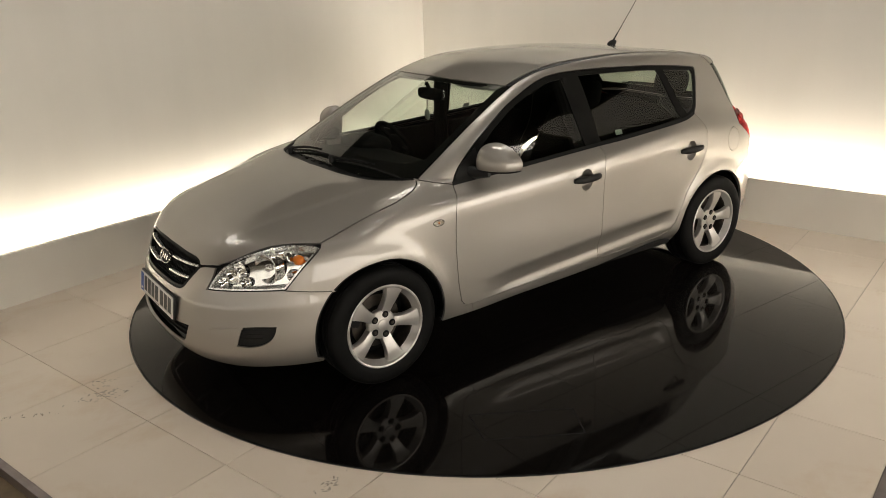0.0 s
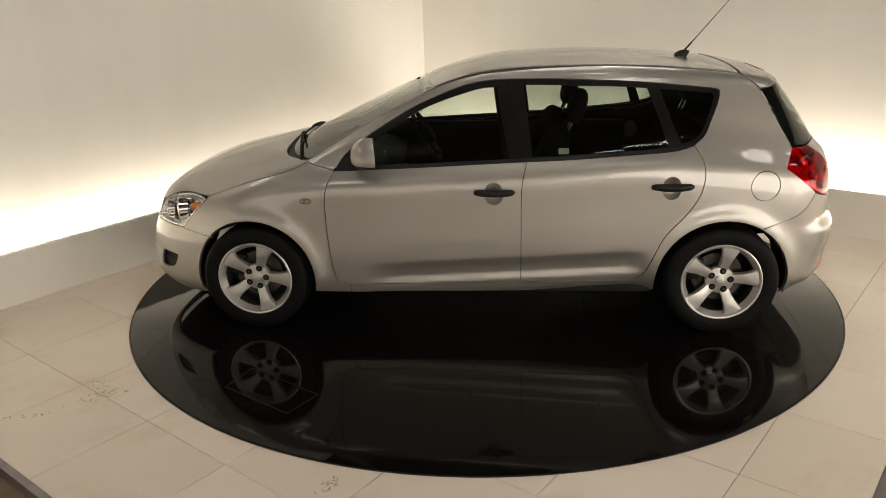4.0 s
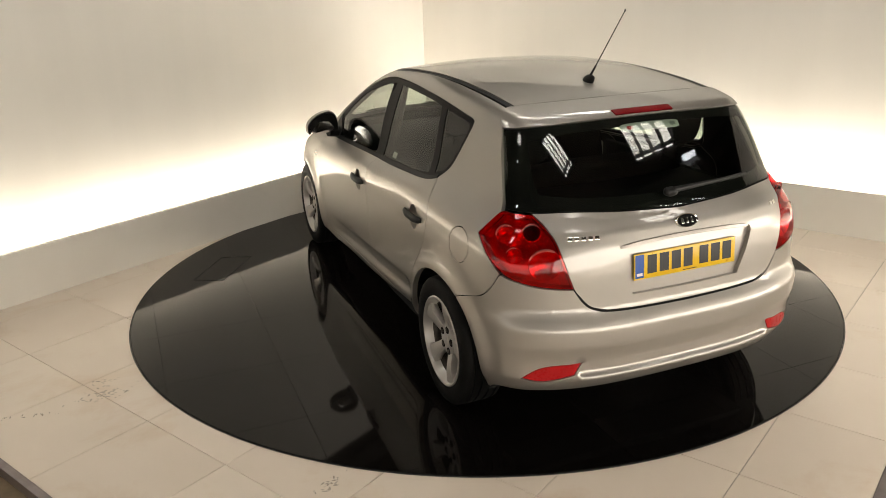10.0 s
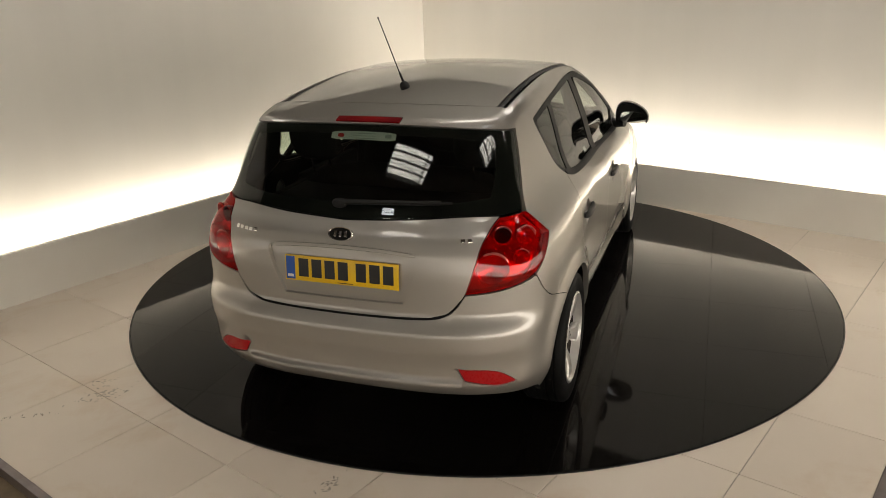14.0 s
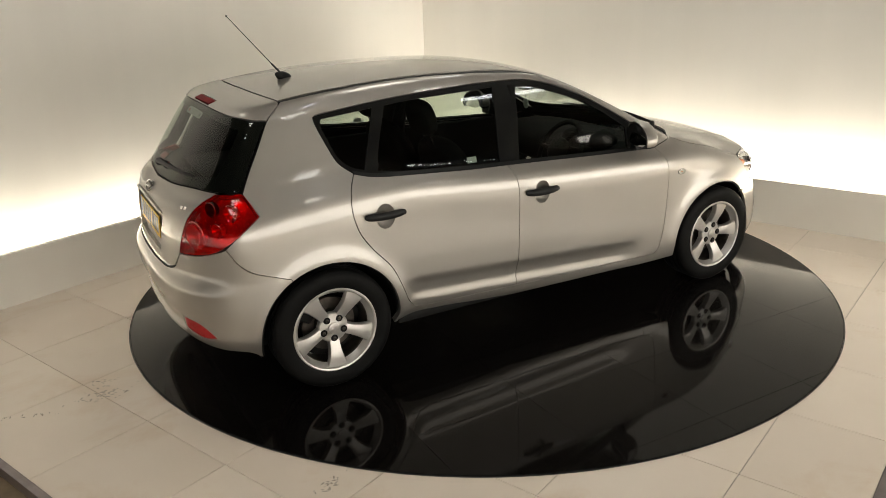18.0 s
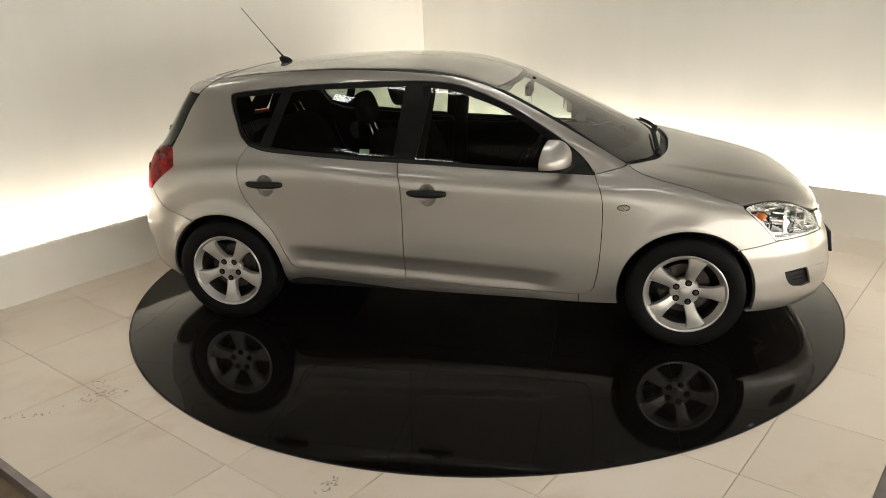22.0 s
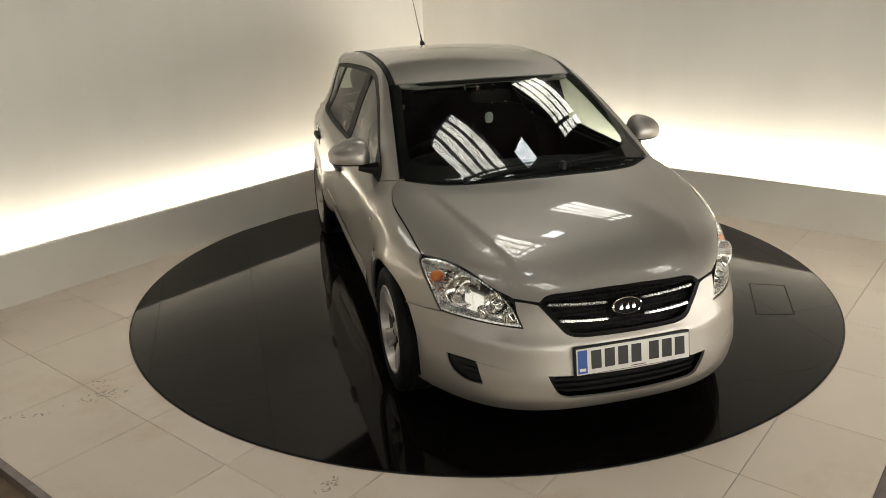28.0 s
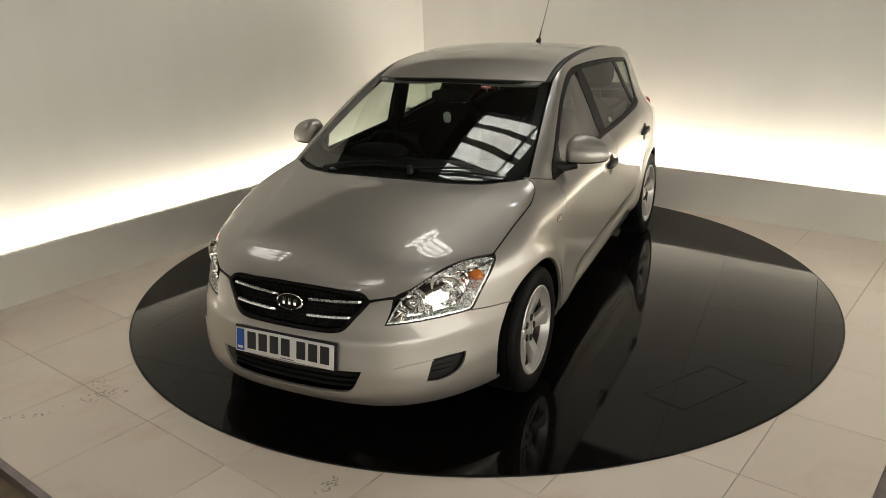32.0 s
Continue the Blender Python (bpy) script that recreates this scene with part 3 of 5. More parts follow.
fender_line = loop([(0.826, 0.935), (0.92, 0.958), (1.0, 0.977)], side_of_top(BONNET_SEAM), to_side([(59.6, 0.762), (54.1, 0.675), (49.2, 0.582)], AT_FRONT), FRONT_SEAM[::-1],
                   arc(1.325, WHEEL_Z, ARCH_R, A0, 192), [(0.973, 0.230), (0.87, 0.224), (0.763, 0.222)], [(0.763, 0.222), (0.763, 0.274)], DOOR_TOE[::-1], DOOR_FRONT[::-1], step=0.018)
glass_line = loop(BELT_LINE, GLASS_REAR, GLASS_TOP, step=0.018)
front_pane = loop([(0.62, 0.962), (0.30, 0.974), (-0.155, 0.995)], [(-0.155, 0.995), (-0.115, 1.18), (-0.085, 1.365)], [(-0.085, 1.365), (0.03, 1.352), (0.28, 1.275), (0.455, 1.185), (0.575, 1.105), (0.62, 1.075)], [(0.62, 1.075), (0.62, 0.962)])
rear_pane = loop([(-0.285, 1.003), (-0.80, 1.035), (-1.005, 1.058)], [(-1.005, 1.058), (-0.955, 1.20), (-0.895, 1.348)], [(-0.895, 1.348), (-0.735, 1.360), (-0.235, 1.374)], [(-0.235, 1.374), (-0.262, 1.18), (-0.285, 1.003)])
quarter_pane = loop([(-1.075, 1.072), (-1.13, 1.087), (-1.185, 1.13), (-1.22, 1.21), (-1.245, 1.29), (-1.235, 1.318)], [(-1.235, 1.318), (-0.965, 1.343)], [(-0.965, 1.343), (-1.02, 1.20), (-1.075, 1.072)])



def oval(cx, cz, rx, rz, n=28):
    return np.array([(cx + rx * math.cos(2 * math.pi * k / n), cz + rz * math.sin(2 * math.pi * k / n)) for k in range(n)])


HANDLE_F, HANDLE_R = (-0.072, 0.818), (-1.022, 0.846)
CUP_F, CUP_R = oval(*HANDLE_F, 0.050, 0.061), oval(*HANDLE_R, 0.050, 0.061)
FLAP = oval(-1.512, 0.850, 0.077, 0.079, 36)
DOORS = []
for right in (False, True):
    patch("front_wing", fender_line, on_side, PAINT, car, right=right)
    patch("body_side", quarter_line, on_side, PAINT, car, depth=0.028, h=0.022, holes=[] if right else [FLAP], right=right)
    fd = patch("front_door", front_door_line, on_side, PAINT, car, depth=0.028, h=0.0125, holes=[CUP_F], right=right)
    rd = patch("rear_door", rear_door_line, on_side, PAINT, car, depth=0.028, h=0.0125, holes=[CUP_R], right=right)
    DOORS.append((fd, rd, right))
    patch("window_surround", glass_line, on_side, [GLOSS_BLACK, SEAM], car, holes=[front_pane, rear_pane, quarter_pane], h=0.05, lift=-0.003, depth=0.012, right=right, liner=False)
    patch("door_window", front_pane, on_side, [WINDOW], fd, h=0.024, gap=-0.003, lift=-0.006, depth=0.004, right=right, liner=False)
    patch("door_window", rear_pane, on_side, [PRIVACY], rd, h=0.024, gap=-0.003, lift=-0.006, depth=0.004, right=right, liner=False)
    patch("quarter_window", quarter_pane, on_side, [PRIVACY], car, h=0.024, gap=-0.003, lift=-0.006, depth=0.004, right=right, liner=False)
    patch("roof_strip", loop([(0.262, 0.572), (-0.08, 0.565), (-0.50, 0.552), (-0.94, 0.544), (-1.40, 0.539)], [(-1.40, 0.539), (-1.40, 0.517)],
                             [(-1.40, 0.517), (-0.94, 0.522), (-0.50, 0.530), (-0.08, 0.543), (0.27, 0.550)], [(0.27, 0.550), (0.262, 0.572)]), on_top, [BLACK_TRIM, SEAM], car, h=0.05, lift=-0.004, gap=0.0, right=right)


def two_sided(runs):
    """Runs in (x, y) for one half, from the rear middle round to the front middle; the other half is added."""
    back = [[(x, -y) for x, y in reversed(r)] for r in reversed(runs)]
    return runs + back


bonnet_line = loop(*two_sided([BONNET_REAR[::-1], BONNET_SEAM, LAMP_TOP, BONNET_LIP, GRILLE_LIP]), step=0.018)
bonnet = patch("bonnet", bonnet_line, on_top, PAINT, car, h=0.016)
roof_line = loop(*two_sided([[(-1.427, 0.0), (-1.424, 0.20), (-1.412, 0.40), (-1.402, 0.515)], [(-1.402, 0.515), (-0.94, 0.520), (-0.50, 0.528), (-0.08, 0.541), (0.275, 0.549)], [(0.275, 0.549), (0.318, 0.36), (0.343, 0.18), (0.350, 0.0)]]))
patch("roof", roof_line, on_top, PAINT, car, h=0.035, gap=0.004)
screen_line = loop(*two_sided([[(0.346, 0.0), (0.339, 0.18), (0.314, 0.36), (0.262, 0.568)], [(0.262, 0.568), (0.50, 0.608), (0.75, 0.651), (0.985, 0.688)], [(0.985, 0.688), (1.06, 0.585), (1.125, 0.485), (1.18, 0.30), (1.20, 0.0)]]))
screen_clear = loop(*two_sided([[(0.385, 0.0), (0.375, 0.18), (0.345, 0.36), (0.298, 0.515)], [(0.298, 0.515), (0.50, 0.560), (0.72, 0.600), (0.885, 0.620)], [(0.885, 0.620), (0.96, 0.55), (1.015, 0.44), (1.06, 0.28), (1.08, 0.0)]]))
screen = patch("windscreen", screen_line, on_top, [WINDOW], car, h=0.026, gap=0.001, lift=-0.004, depth=0.005, liner=False)
patch("black_border", screen_line, on_top, [GLOSS_BLACK], screen, holes=[screen_clear], h=0.06, gap=0.002, lift=-0.009, depth=0.003, liner=False, label="black painted border")
cowl_line = loop(*two_sided([[(1.14, 0.0), (1.12, 0.30), (1.065, 0.485), (0.985, 0.62), (0.96, 0.69)], [(0.96, 0.69), (1.0, 0.700)], BONNET_REAR, ]))
patch("cowl_panel", cowl_line, on_top, [BLACK_TRIM, SEAM], car, h=0.05, lift=-0.016, gap=0.0, depth=0.02)

# front end
bumper_top = bend([(0, 0.531), (8, 0.532), (13.2, 0.535), (16.2, 0.551), (19.0, 0.600), (22.7, 0.664)])
arch_front = top_to_angle(arc(1.325, WHEEL_Z, ARCH_R, A0, -14, 20), False)
seam_front = top_to_angle(FRONT_SEAM, False)
half_front = [bumper_top, bend([(22.7, 0.664), (25.0, 0.672), (28.6, 0.678)]), bend([(28.6, 0.678), (27.9, 0.630), (26.3, 0.574)]), bend([(26.3, 0.574), (37.6, 0.581), (49.2, 0.582)]),
              bend(seam_front[::-1]), bend(arch_front), bend([arch_front[-1], (58, 0.200), (40, 0.186), (20, 0.178), (0, 0.176)])]
bumper_line = loop(*(half_front + [mirrored(r) for r in reversed(half_front)]), step=0.018)
intake_half = [bend([(0, 0.374), (12, 0.376), (20.2, 0.380)]), bend([(20.2, 0.380), (18.6, 0.32), (17.2, 0.288), (15.5, 0.276)]), bend([(15.5, 0.276), (8, 0.270), (0, 0.268)])]
intake_line = loop(*(intake_half + [mirrored(r) for r in reversed(intake_half)]), step=0.012)
fog_l = loop(bend([(37.3, 0.409), (41.0, 0.411), (46.2, 0.407)]), bend([(46.2, 0.407), (45.6, 0.372), (44.2, 0.338), (41.6, 0.316), (38.6, 0.308)]), bend([(38.6, 0.308), (35.6, 0.315)]), bend([(35.6, 0.315), (37.3, 0.409)]), step=0.012)
fog_r = np.stack([-fog_l[::-1, 0], fog_l[::-1, 1]], -1)
bumper = patch("front_bumper", bumper_line, AT_FRONT, PAINT, car, holes=[intake_line, fog_l, fog_r], h=0.026)
patch("lower_intake", intake_line, AT_FRONT, [SEAM], bumper, h=0.05, gap=-0.008, lift=-0.045, depth=0.003, liner=False, label="black lower air intake")
for right in (False, True):
    patch("fog_recess", fog_l, AT_FRONT, [BLACK_TRIM], bumper, h=0.04, gap=-0.006, lift=-0.022, depth=0.003, right=right, liner=False, label="black blanked fog lamp recess")
grille_half = [bend([(0, 0.533), (8, 0.534), (13.2, 0.537), (16.2, 0.553), (19.0, 0.602), (22.6, 0.663)]), bend([(22.6, 0.663), (21.6, 0.690), (20.0, 0.700), (10, 0.708), (0, 0.711)])]
grille_line = loop(*(grille_half + [mirrored(r) for r in reversed(grille_half)]), step=0.012)

# rear end
pane_half = [bend([(0, 1.013), (18.8, 1.024), (34, 1.036), (45.0, 1.030), (52.5, 1.034)]), bend([(52.5, 1.034), (54.5, 1.10), (57.2, 1.22), (60.4, 1.328)]), bend([(60.4, 1.328), (50, 1.346), (36, 1.356), (18, 1.361), (0, 1.362)])]
rear_glass_line = loop(*(pane_half + [mirrored(r) for r in reversed(pane_half)]), step=0.018)
clear_half = [bend([(0, 1.075), (18.8, 1.080), (34, 1.088), (44, 1.100)]), bend([(44, 1.100), (47, 1.18), (50.0, 1.295)]), bend([(50.0, 1.295), (36, 1.318), (18, 1.324), (0, 1.324)])]
rear_clear_line = loop(*(clear_half + [mirrored(r) for r in reversed(clear_half)]), step=0.018)
gate_half = [bend([(0, 0.633), (14, 0.635), (24.5, 0.640)]), bend([(24.5, 0.640), (28.6, 0.658), (30.6, 0.685), (31.9, 0.712)]), bend([(31.9, 0.712), (33.2, 0.742), (35.6, 0.85), (37.8, 0.93), (41.0, 0.985), (45.0, 1.024)]),
             bend([(45.0, 1.028), (34, 1.034), (18.8, 1.022), (0, 1.011)])]
gate_line = loop(*(gate_half + [mirrored(r) for r in reversed(gate_half)]), step=0.018)
recess_half = [bend([(0, 0.692), (17.6, 0.694)]), bend([(17.6, 0.694), (20.6, 0.80), (22.4, 0.872)]), bend([(22.4, 0.872), (22.2, 0.892), (20.0, 0.905), (10, 0.910), (0, 0.911)])]
recess_line = loop(*(recess_half + [mirrored(r) for r in reversed(recess_half)]), step=0.012)
tailgate = patch("tailgate", gate_line, AT_REAR, PAINT, car, holes=[recess_line], h=0.026, depth=0.02)
patch("plate_recess", recess_line, AT_REAR, [PAINT], tailgate, h=0.05, gap=-0.002, lift=-0.020, depth=0.003, liner=False, label="silver number plate recess")
glass = patch("rear_window", rear_glass_line, AT_REAR, [PRIVACY], tailgate, h=0.026, gap=0.003, lift=-0.001, depth=0.004, liner=False, label="dark tinted rear window")
patch("rear_window_border", rear_glass_line, AT_REAR, [GLOSS_BLACK], tailgate, holes=[rear_clear_line], h=0.05, gap=0.003, lift=-0.006, depth=0.003, liner=False)


def on_spoiler(q):
    """q: distance across the car, and turn about a line under the roof's rear edge."""
    a = q[:, 1] / 0.26
    s = np.stack([np.full(len(q), -1.30), q[:, 0], np.full(len(q), 1.15)], -1)
    return cast(s, np.stack([-np.sin(a), np.zeros(len(q)), np.cos(a)], -1), 0.6)


def to_spoiler(p):
    return [(float(y), 0.26 * math.atan2(-(x + 1.30), z - 1.15)) for x, y, z in p]


sp_front = to_spoiler(on_top(np.array([(-1.437, 0.0), (-1.434, 0.20), (-1.422, 0.40), (-1.410, 0.515), (-1.408, 0.545)])))
sp_side = to_spoiler(AT_REAR(np.array(bend([(65.2, 1.392), (63.2, 1.365), (61.0, 1.330)]))))
sp_low = to_spoiler(AT_REAR(np.array(bend([(61.0, 1.330), (55, 1.338), (46, 1.346), (36, 1.353), (18, 1.358), (0, 1.359)]))))
sp_runs = [sp_front, [sp_front[-1]] + sp_side, sp_low]
lamp_run = to_spoiler(AT_REAR(np.array(bend([(0, 1.366), (11, 1.366), (16.9, 1.365)]))))
lamp_top = [(y, a - 0.024) for y, a in lamp_run]
brake_half = [lamp_top, [lamp_top[-1], lamp_run[-1]], lamp_run[::-1]]
brake_line = loop(*(brake_half + [[(-y, a) for y, a in reversed(r)] for r in reversed(brake_half)]), step=0.012)
spoiler_line = loop(*(sp_runs + [[(-y, a) for y, a in reversed(r)] for r in reversed(sp_runs)]), step=0.018)
spoiler = patch("roof_spoiler", spoiler_line, on_spoiler, PAINT, tailgate, holes=[brake_line], h=0.02, lift=0.004, depth=0.020)
patch("brake_light", brake_line, on_spoiler, [BRAKE_RED], spoiler, h=0.02, gap=0.002, lift=0.006, depth=0.012, liner=False, label="red high-level brake light")
arch_rear = top_to_angle(arc(-1.325, WHEEL_Z, ARCH_R, A1, 194, 20), True)
seam_rear = top_to_angle(REAR_SEAM, True)
half_rear = [bend([(0, 0.629), (14, 0.631), (24.5, 0.636), (28.8, 0.653), (30.9, 0.682), (32.2, 0.712), (33.2, 0.739)]), bend([(33.2, 0.739), (41.0, 0.752), (47.7, 0.779), (50.4, 0.795)]), bend(seam_rear[::-1]), bend(arch_rear),
             bend([arch_rear[-1], (52, 0.262), (40, 0.272), (20, 0.280), (0, 0.283)])]
rear_line = loop(*(half_rear + [mirrored(r) for r in reversed(half_rear)]), step=0.018)
refl_l = loop(bend([(45.0, 0.345), (41.5, 0.390), (37.9, 0.410), (30.8, 0.417)]), bend([(30.8, 0.417), (32.4, 0.362)]), bend([(32.4, 0.362), (38, 0.340), (41.0, 0.334), (45.0, 0.345)]), step=0.01)
refl_r = np.stack([-refl_l[::-1, 0], refl_l[::-1, 1]], -1)
rear_bumper = patch("rear_bumper", rear_line, AT_REAR, PAINT, car, holes=[refl_l, refl_r], h=0.026)
for right in (False, True):
    patch("reflector", refl_l, AT_REAR, [RED_PLASTIC, SEAM], rear_bumper, h=0.03, lift=-0.002, right=right, label="red bumper reflector")


# ---- wheels ----
def tyre_mesh():
    bm = bmesh.new()
    w = 0.205
    prof = [(0.208, -0.088), (0.222, -0.096), (0.250, -0.1025), (0.280, -0.1015), (0.300, -0.094), (0.3085, -0.084)]
    for g in (-0.060, -0.022, 0.022, 0.060):
        prof += [(0.3125, g - 0.006), (0.305, g - 0.0045), (0.305, g + 0.0045), (0.3125, g + 0.006)]
    prof += [(0.3085, 0.084), (0.300, 0.094), (0.280, 0.1015), (0.250, 0.1025), (0.222, 0.096), (0.208, 0.088), (0.200, 0.080), (0.200, -0.080)]
    return lathe(bm, prof, 72, "Y", closed=True)


def rim_mesh():
    bm = bmesh.new()
    lathe(bm, [(0.1925, 0.062), (0.200, 0.075), (0.212, 0.086), (0.2205, 0.092), (0.2205, 0.0975), (0.215, 0.1005),
               (0.2085, 0.0985), (0.204, 0.090), (0.198, 0.078), (0.186, 0.060)], 72)
    return bm


def barrel_mesh():
    return lathe(bmesh.new(), [(0.197, -0.090), (0.205, -0.088), (0.190, -0.070), (0.183, 0.030), (0.188, 0.058), (0.1915, 0.0615)], 72)


def spoke_mesh():
    """One broad spoke, flaring to the rim, dished in at the hub."""
    bm = bmesh.new()
    n, front, back = 12, [], []
    for i in range(n + 1):
        t = i / n
        r = 0.036 + t * (0.205 - 0.036)
        half = 0.0245 + 0.008 * (1 - t) ** 3 + 0.034 * t ** 2.4
        y = 0.060 + 0.024 * ramp(np.float64(t), 0.0, 0.75) + 0.004 * t
        rowf, rowb = [], []
        for s, drop in ((-1, 0.014), (-0.86, 0.003), (-0.4, 0.0), (0.4, 0.0), (0.86, 0.003), (1, 0.014)):
            rowf.append(bm.verts.new((s * half, y - drop, r)))
        for s in (-0.92, 0.92):
            rowb.append(bm.verts.new((s * half, y - 0.046 + 0.012 * t, r)))
        front.append(rowf)
        back.append(rowb)
    for i in range(n):
        for k in range(5):
            bm.faces.new((front[i][k], front[i][k + 1], front[i + 1][k + 1], front[i + 1][k]))
        bm.faces.new((front[i][0], front[i + 1][0], back[i + 1][0], back[i][0]))
        bm.faces.new((front[i + 1][5], front[i][5], back[i][1], back[i + 1][1]))
        bm.faces.new((back[i][0], back[i + 1][0], back[i + 1][1], back[i][1]))
    bmesh.ops.recalc_face_normals(bm, faces=bm.faces)
    return bm


def build_wheel():
    w = new("wheel")
    w["label"] = "five-spoke silver alloy wheel"
    part("tyre", tyre_mesh(), RUBBER, w, "black road tyre")
    part("rim", rim_mesh(), ALLOY, w)
    # split from the alloy rim and coloured dark for shade behind the spokes
    part("rim_barrel", barrel_mesh(), DARK_METAL, w, "inside of the rim, coloured dark for the shade behind the spokes")
    for k in range(5):
        part("spoke", spoke_mesh(), ALLOY, w, m=Matrix.Rotation(radians(72 * k), 4, "Y"))
    part("hub", lathe(bmesh.new(), [(0.001, 0.066), (0.026, 0.066), (0.031, 0.0635), (0.064, 0.0635), (0.073, 0.0615), (0.079, 0.054), (0.079, 0.03)], 48), ALLOY, w)
    part("centre_cap", lathe(bmesh.new(), [(0.001, 0.074), (0.020, 0.0735), (0.028, 0.071), (0.030, 0.064)], 32), ALLOY, w, "brushed centre cap")
    for k in range(5):
        a = radians(72 * k)
        at = Matrix.Translation((0.056 * math.sin(a), 0.0015, 0.056 * math.cos(a)))
        # flat black disc on the hub stands in for the well's shade
        part("nut_well_shade", lathe(bmesh.new(), [(0.0185, 0.0630), (0.0175, 0.0655), (0.001, 0.0650)], 24), SEAM, w, m=at)
        part("wheel_nut", lathe(bmesh.new(), [(0.001, 0.071), (0.007, 0.070), (0.0095, 0.066), (0.0095, 0.056)], 6), DARK_METAL, w, m=at)
    part("brake_disc", lathe(bmesh.new(), [(0.05, 0.012), (0.075, 0.014), (0.080, -0.004), (0.140, -0.004), (0.140, -0.026), (0.05, -0.026)], 48), DARK_METAL, w, "rust-tinged brake disc")
    part("brake_caliper", boxed((0.075, 0.06, 0.13), (0.135, -0.012, 0.02), 0.012), BLACK_TRIM, w)
    part("wheel_back", lathe(bmesh.new(), [(0.001, -0.05), (0.186, -0.05)], 40), SEAM, w)
    return w


wheel = build_wheel()
WHEEL_OUT = 0.768
first = True
for wx, spins in ((1.325, (-20.0, -16.0)), (-1.325, (-12.0, -36.0))):
    for s, spin in zip((1, -1), spins):
        m = Matrix.Translation((wx, s * WHEEL_OUT, 0.3085)) @ (Matrix.Rotation(math.pi, 4, "Z") if s < 0 else Matrix()) @ Matrix.Rotation(radians(spin), 4, "Y")
        if first:
            wheel.parent, wheel.matrix_basis, first = car, m, False
        else:
            copy_thing(wheel, m).parent = car
# wheel housings and floor pan
for wx in (1.325, -1.325):
    for s in (1, -1):
        bm = bmesh.new()
        prev = None
        for i in range(25):
            a = radians(-14 + 208 * i / 24)
            c, z = wx + 0.372 * math.cos(a), WHEEL_Z + 0.372 * math.sin(a)
            row = [bm.verts.new((c, s * 0.785, z)), bm.verts.new((c, s * 0.50, z))]
            if prev:
                bm.faces.new((prev[0], prev[1], row[1], row[0]))
            prev = row
        part("wheel_housing", bm, SEAM, car)
part("floor_pan", boxed((3.55, 1.30, 0.05), (0.02, 0, 0.235), 0.02), SEAM, car, "black underbody")
for s in (1, -1):
    part("sill_underside", boxed((1.9, 0.20, 0.05), (0.0, s * 0.70, 0.245), 0.01), SEAM, car)


# ---- lamps ----
def skin_point(fn, a, z, lift=0.0):
    q = fn(np.array([[a * DEG, z]]))
    return Vector((q + normal(q) * lift)[0])


def bowl(r, depth, n=28):
    return lathe(bmesh.new(), [(r * math.sqrt(t), -depth + depth * t) for t in (0.004, 0.1, 0.25, 0.45, 0.7, 1.0)] + [(r * 1.05, -0.002), (r * 1.05, -depth)], n, "X")


def flip(v, right):
    return Vector((v.x, -v.y, v.z)) if right else v


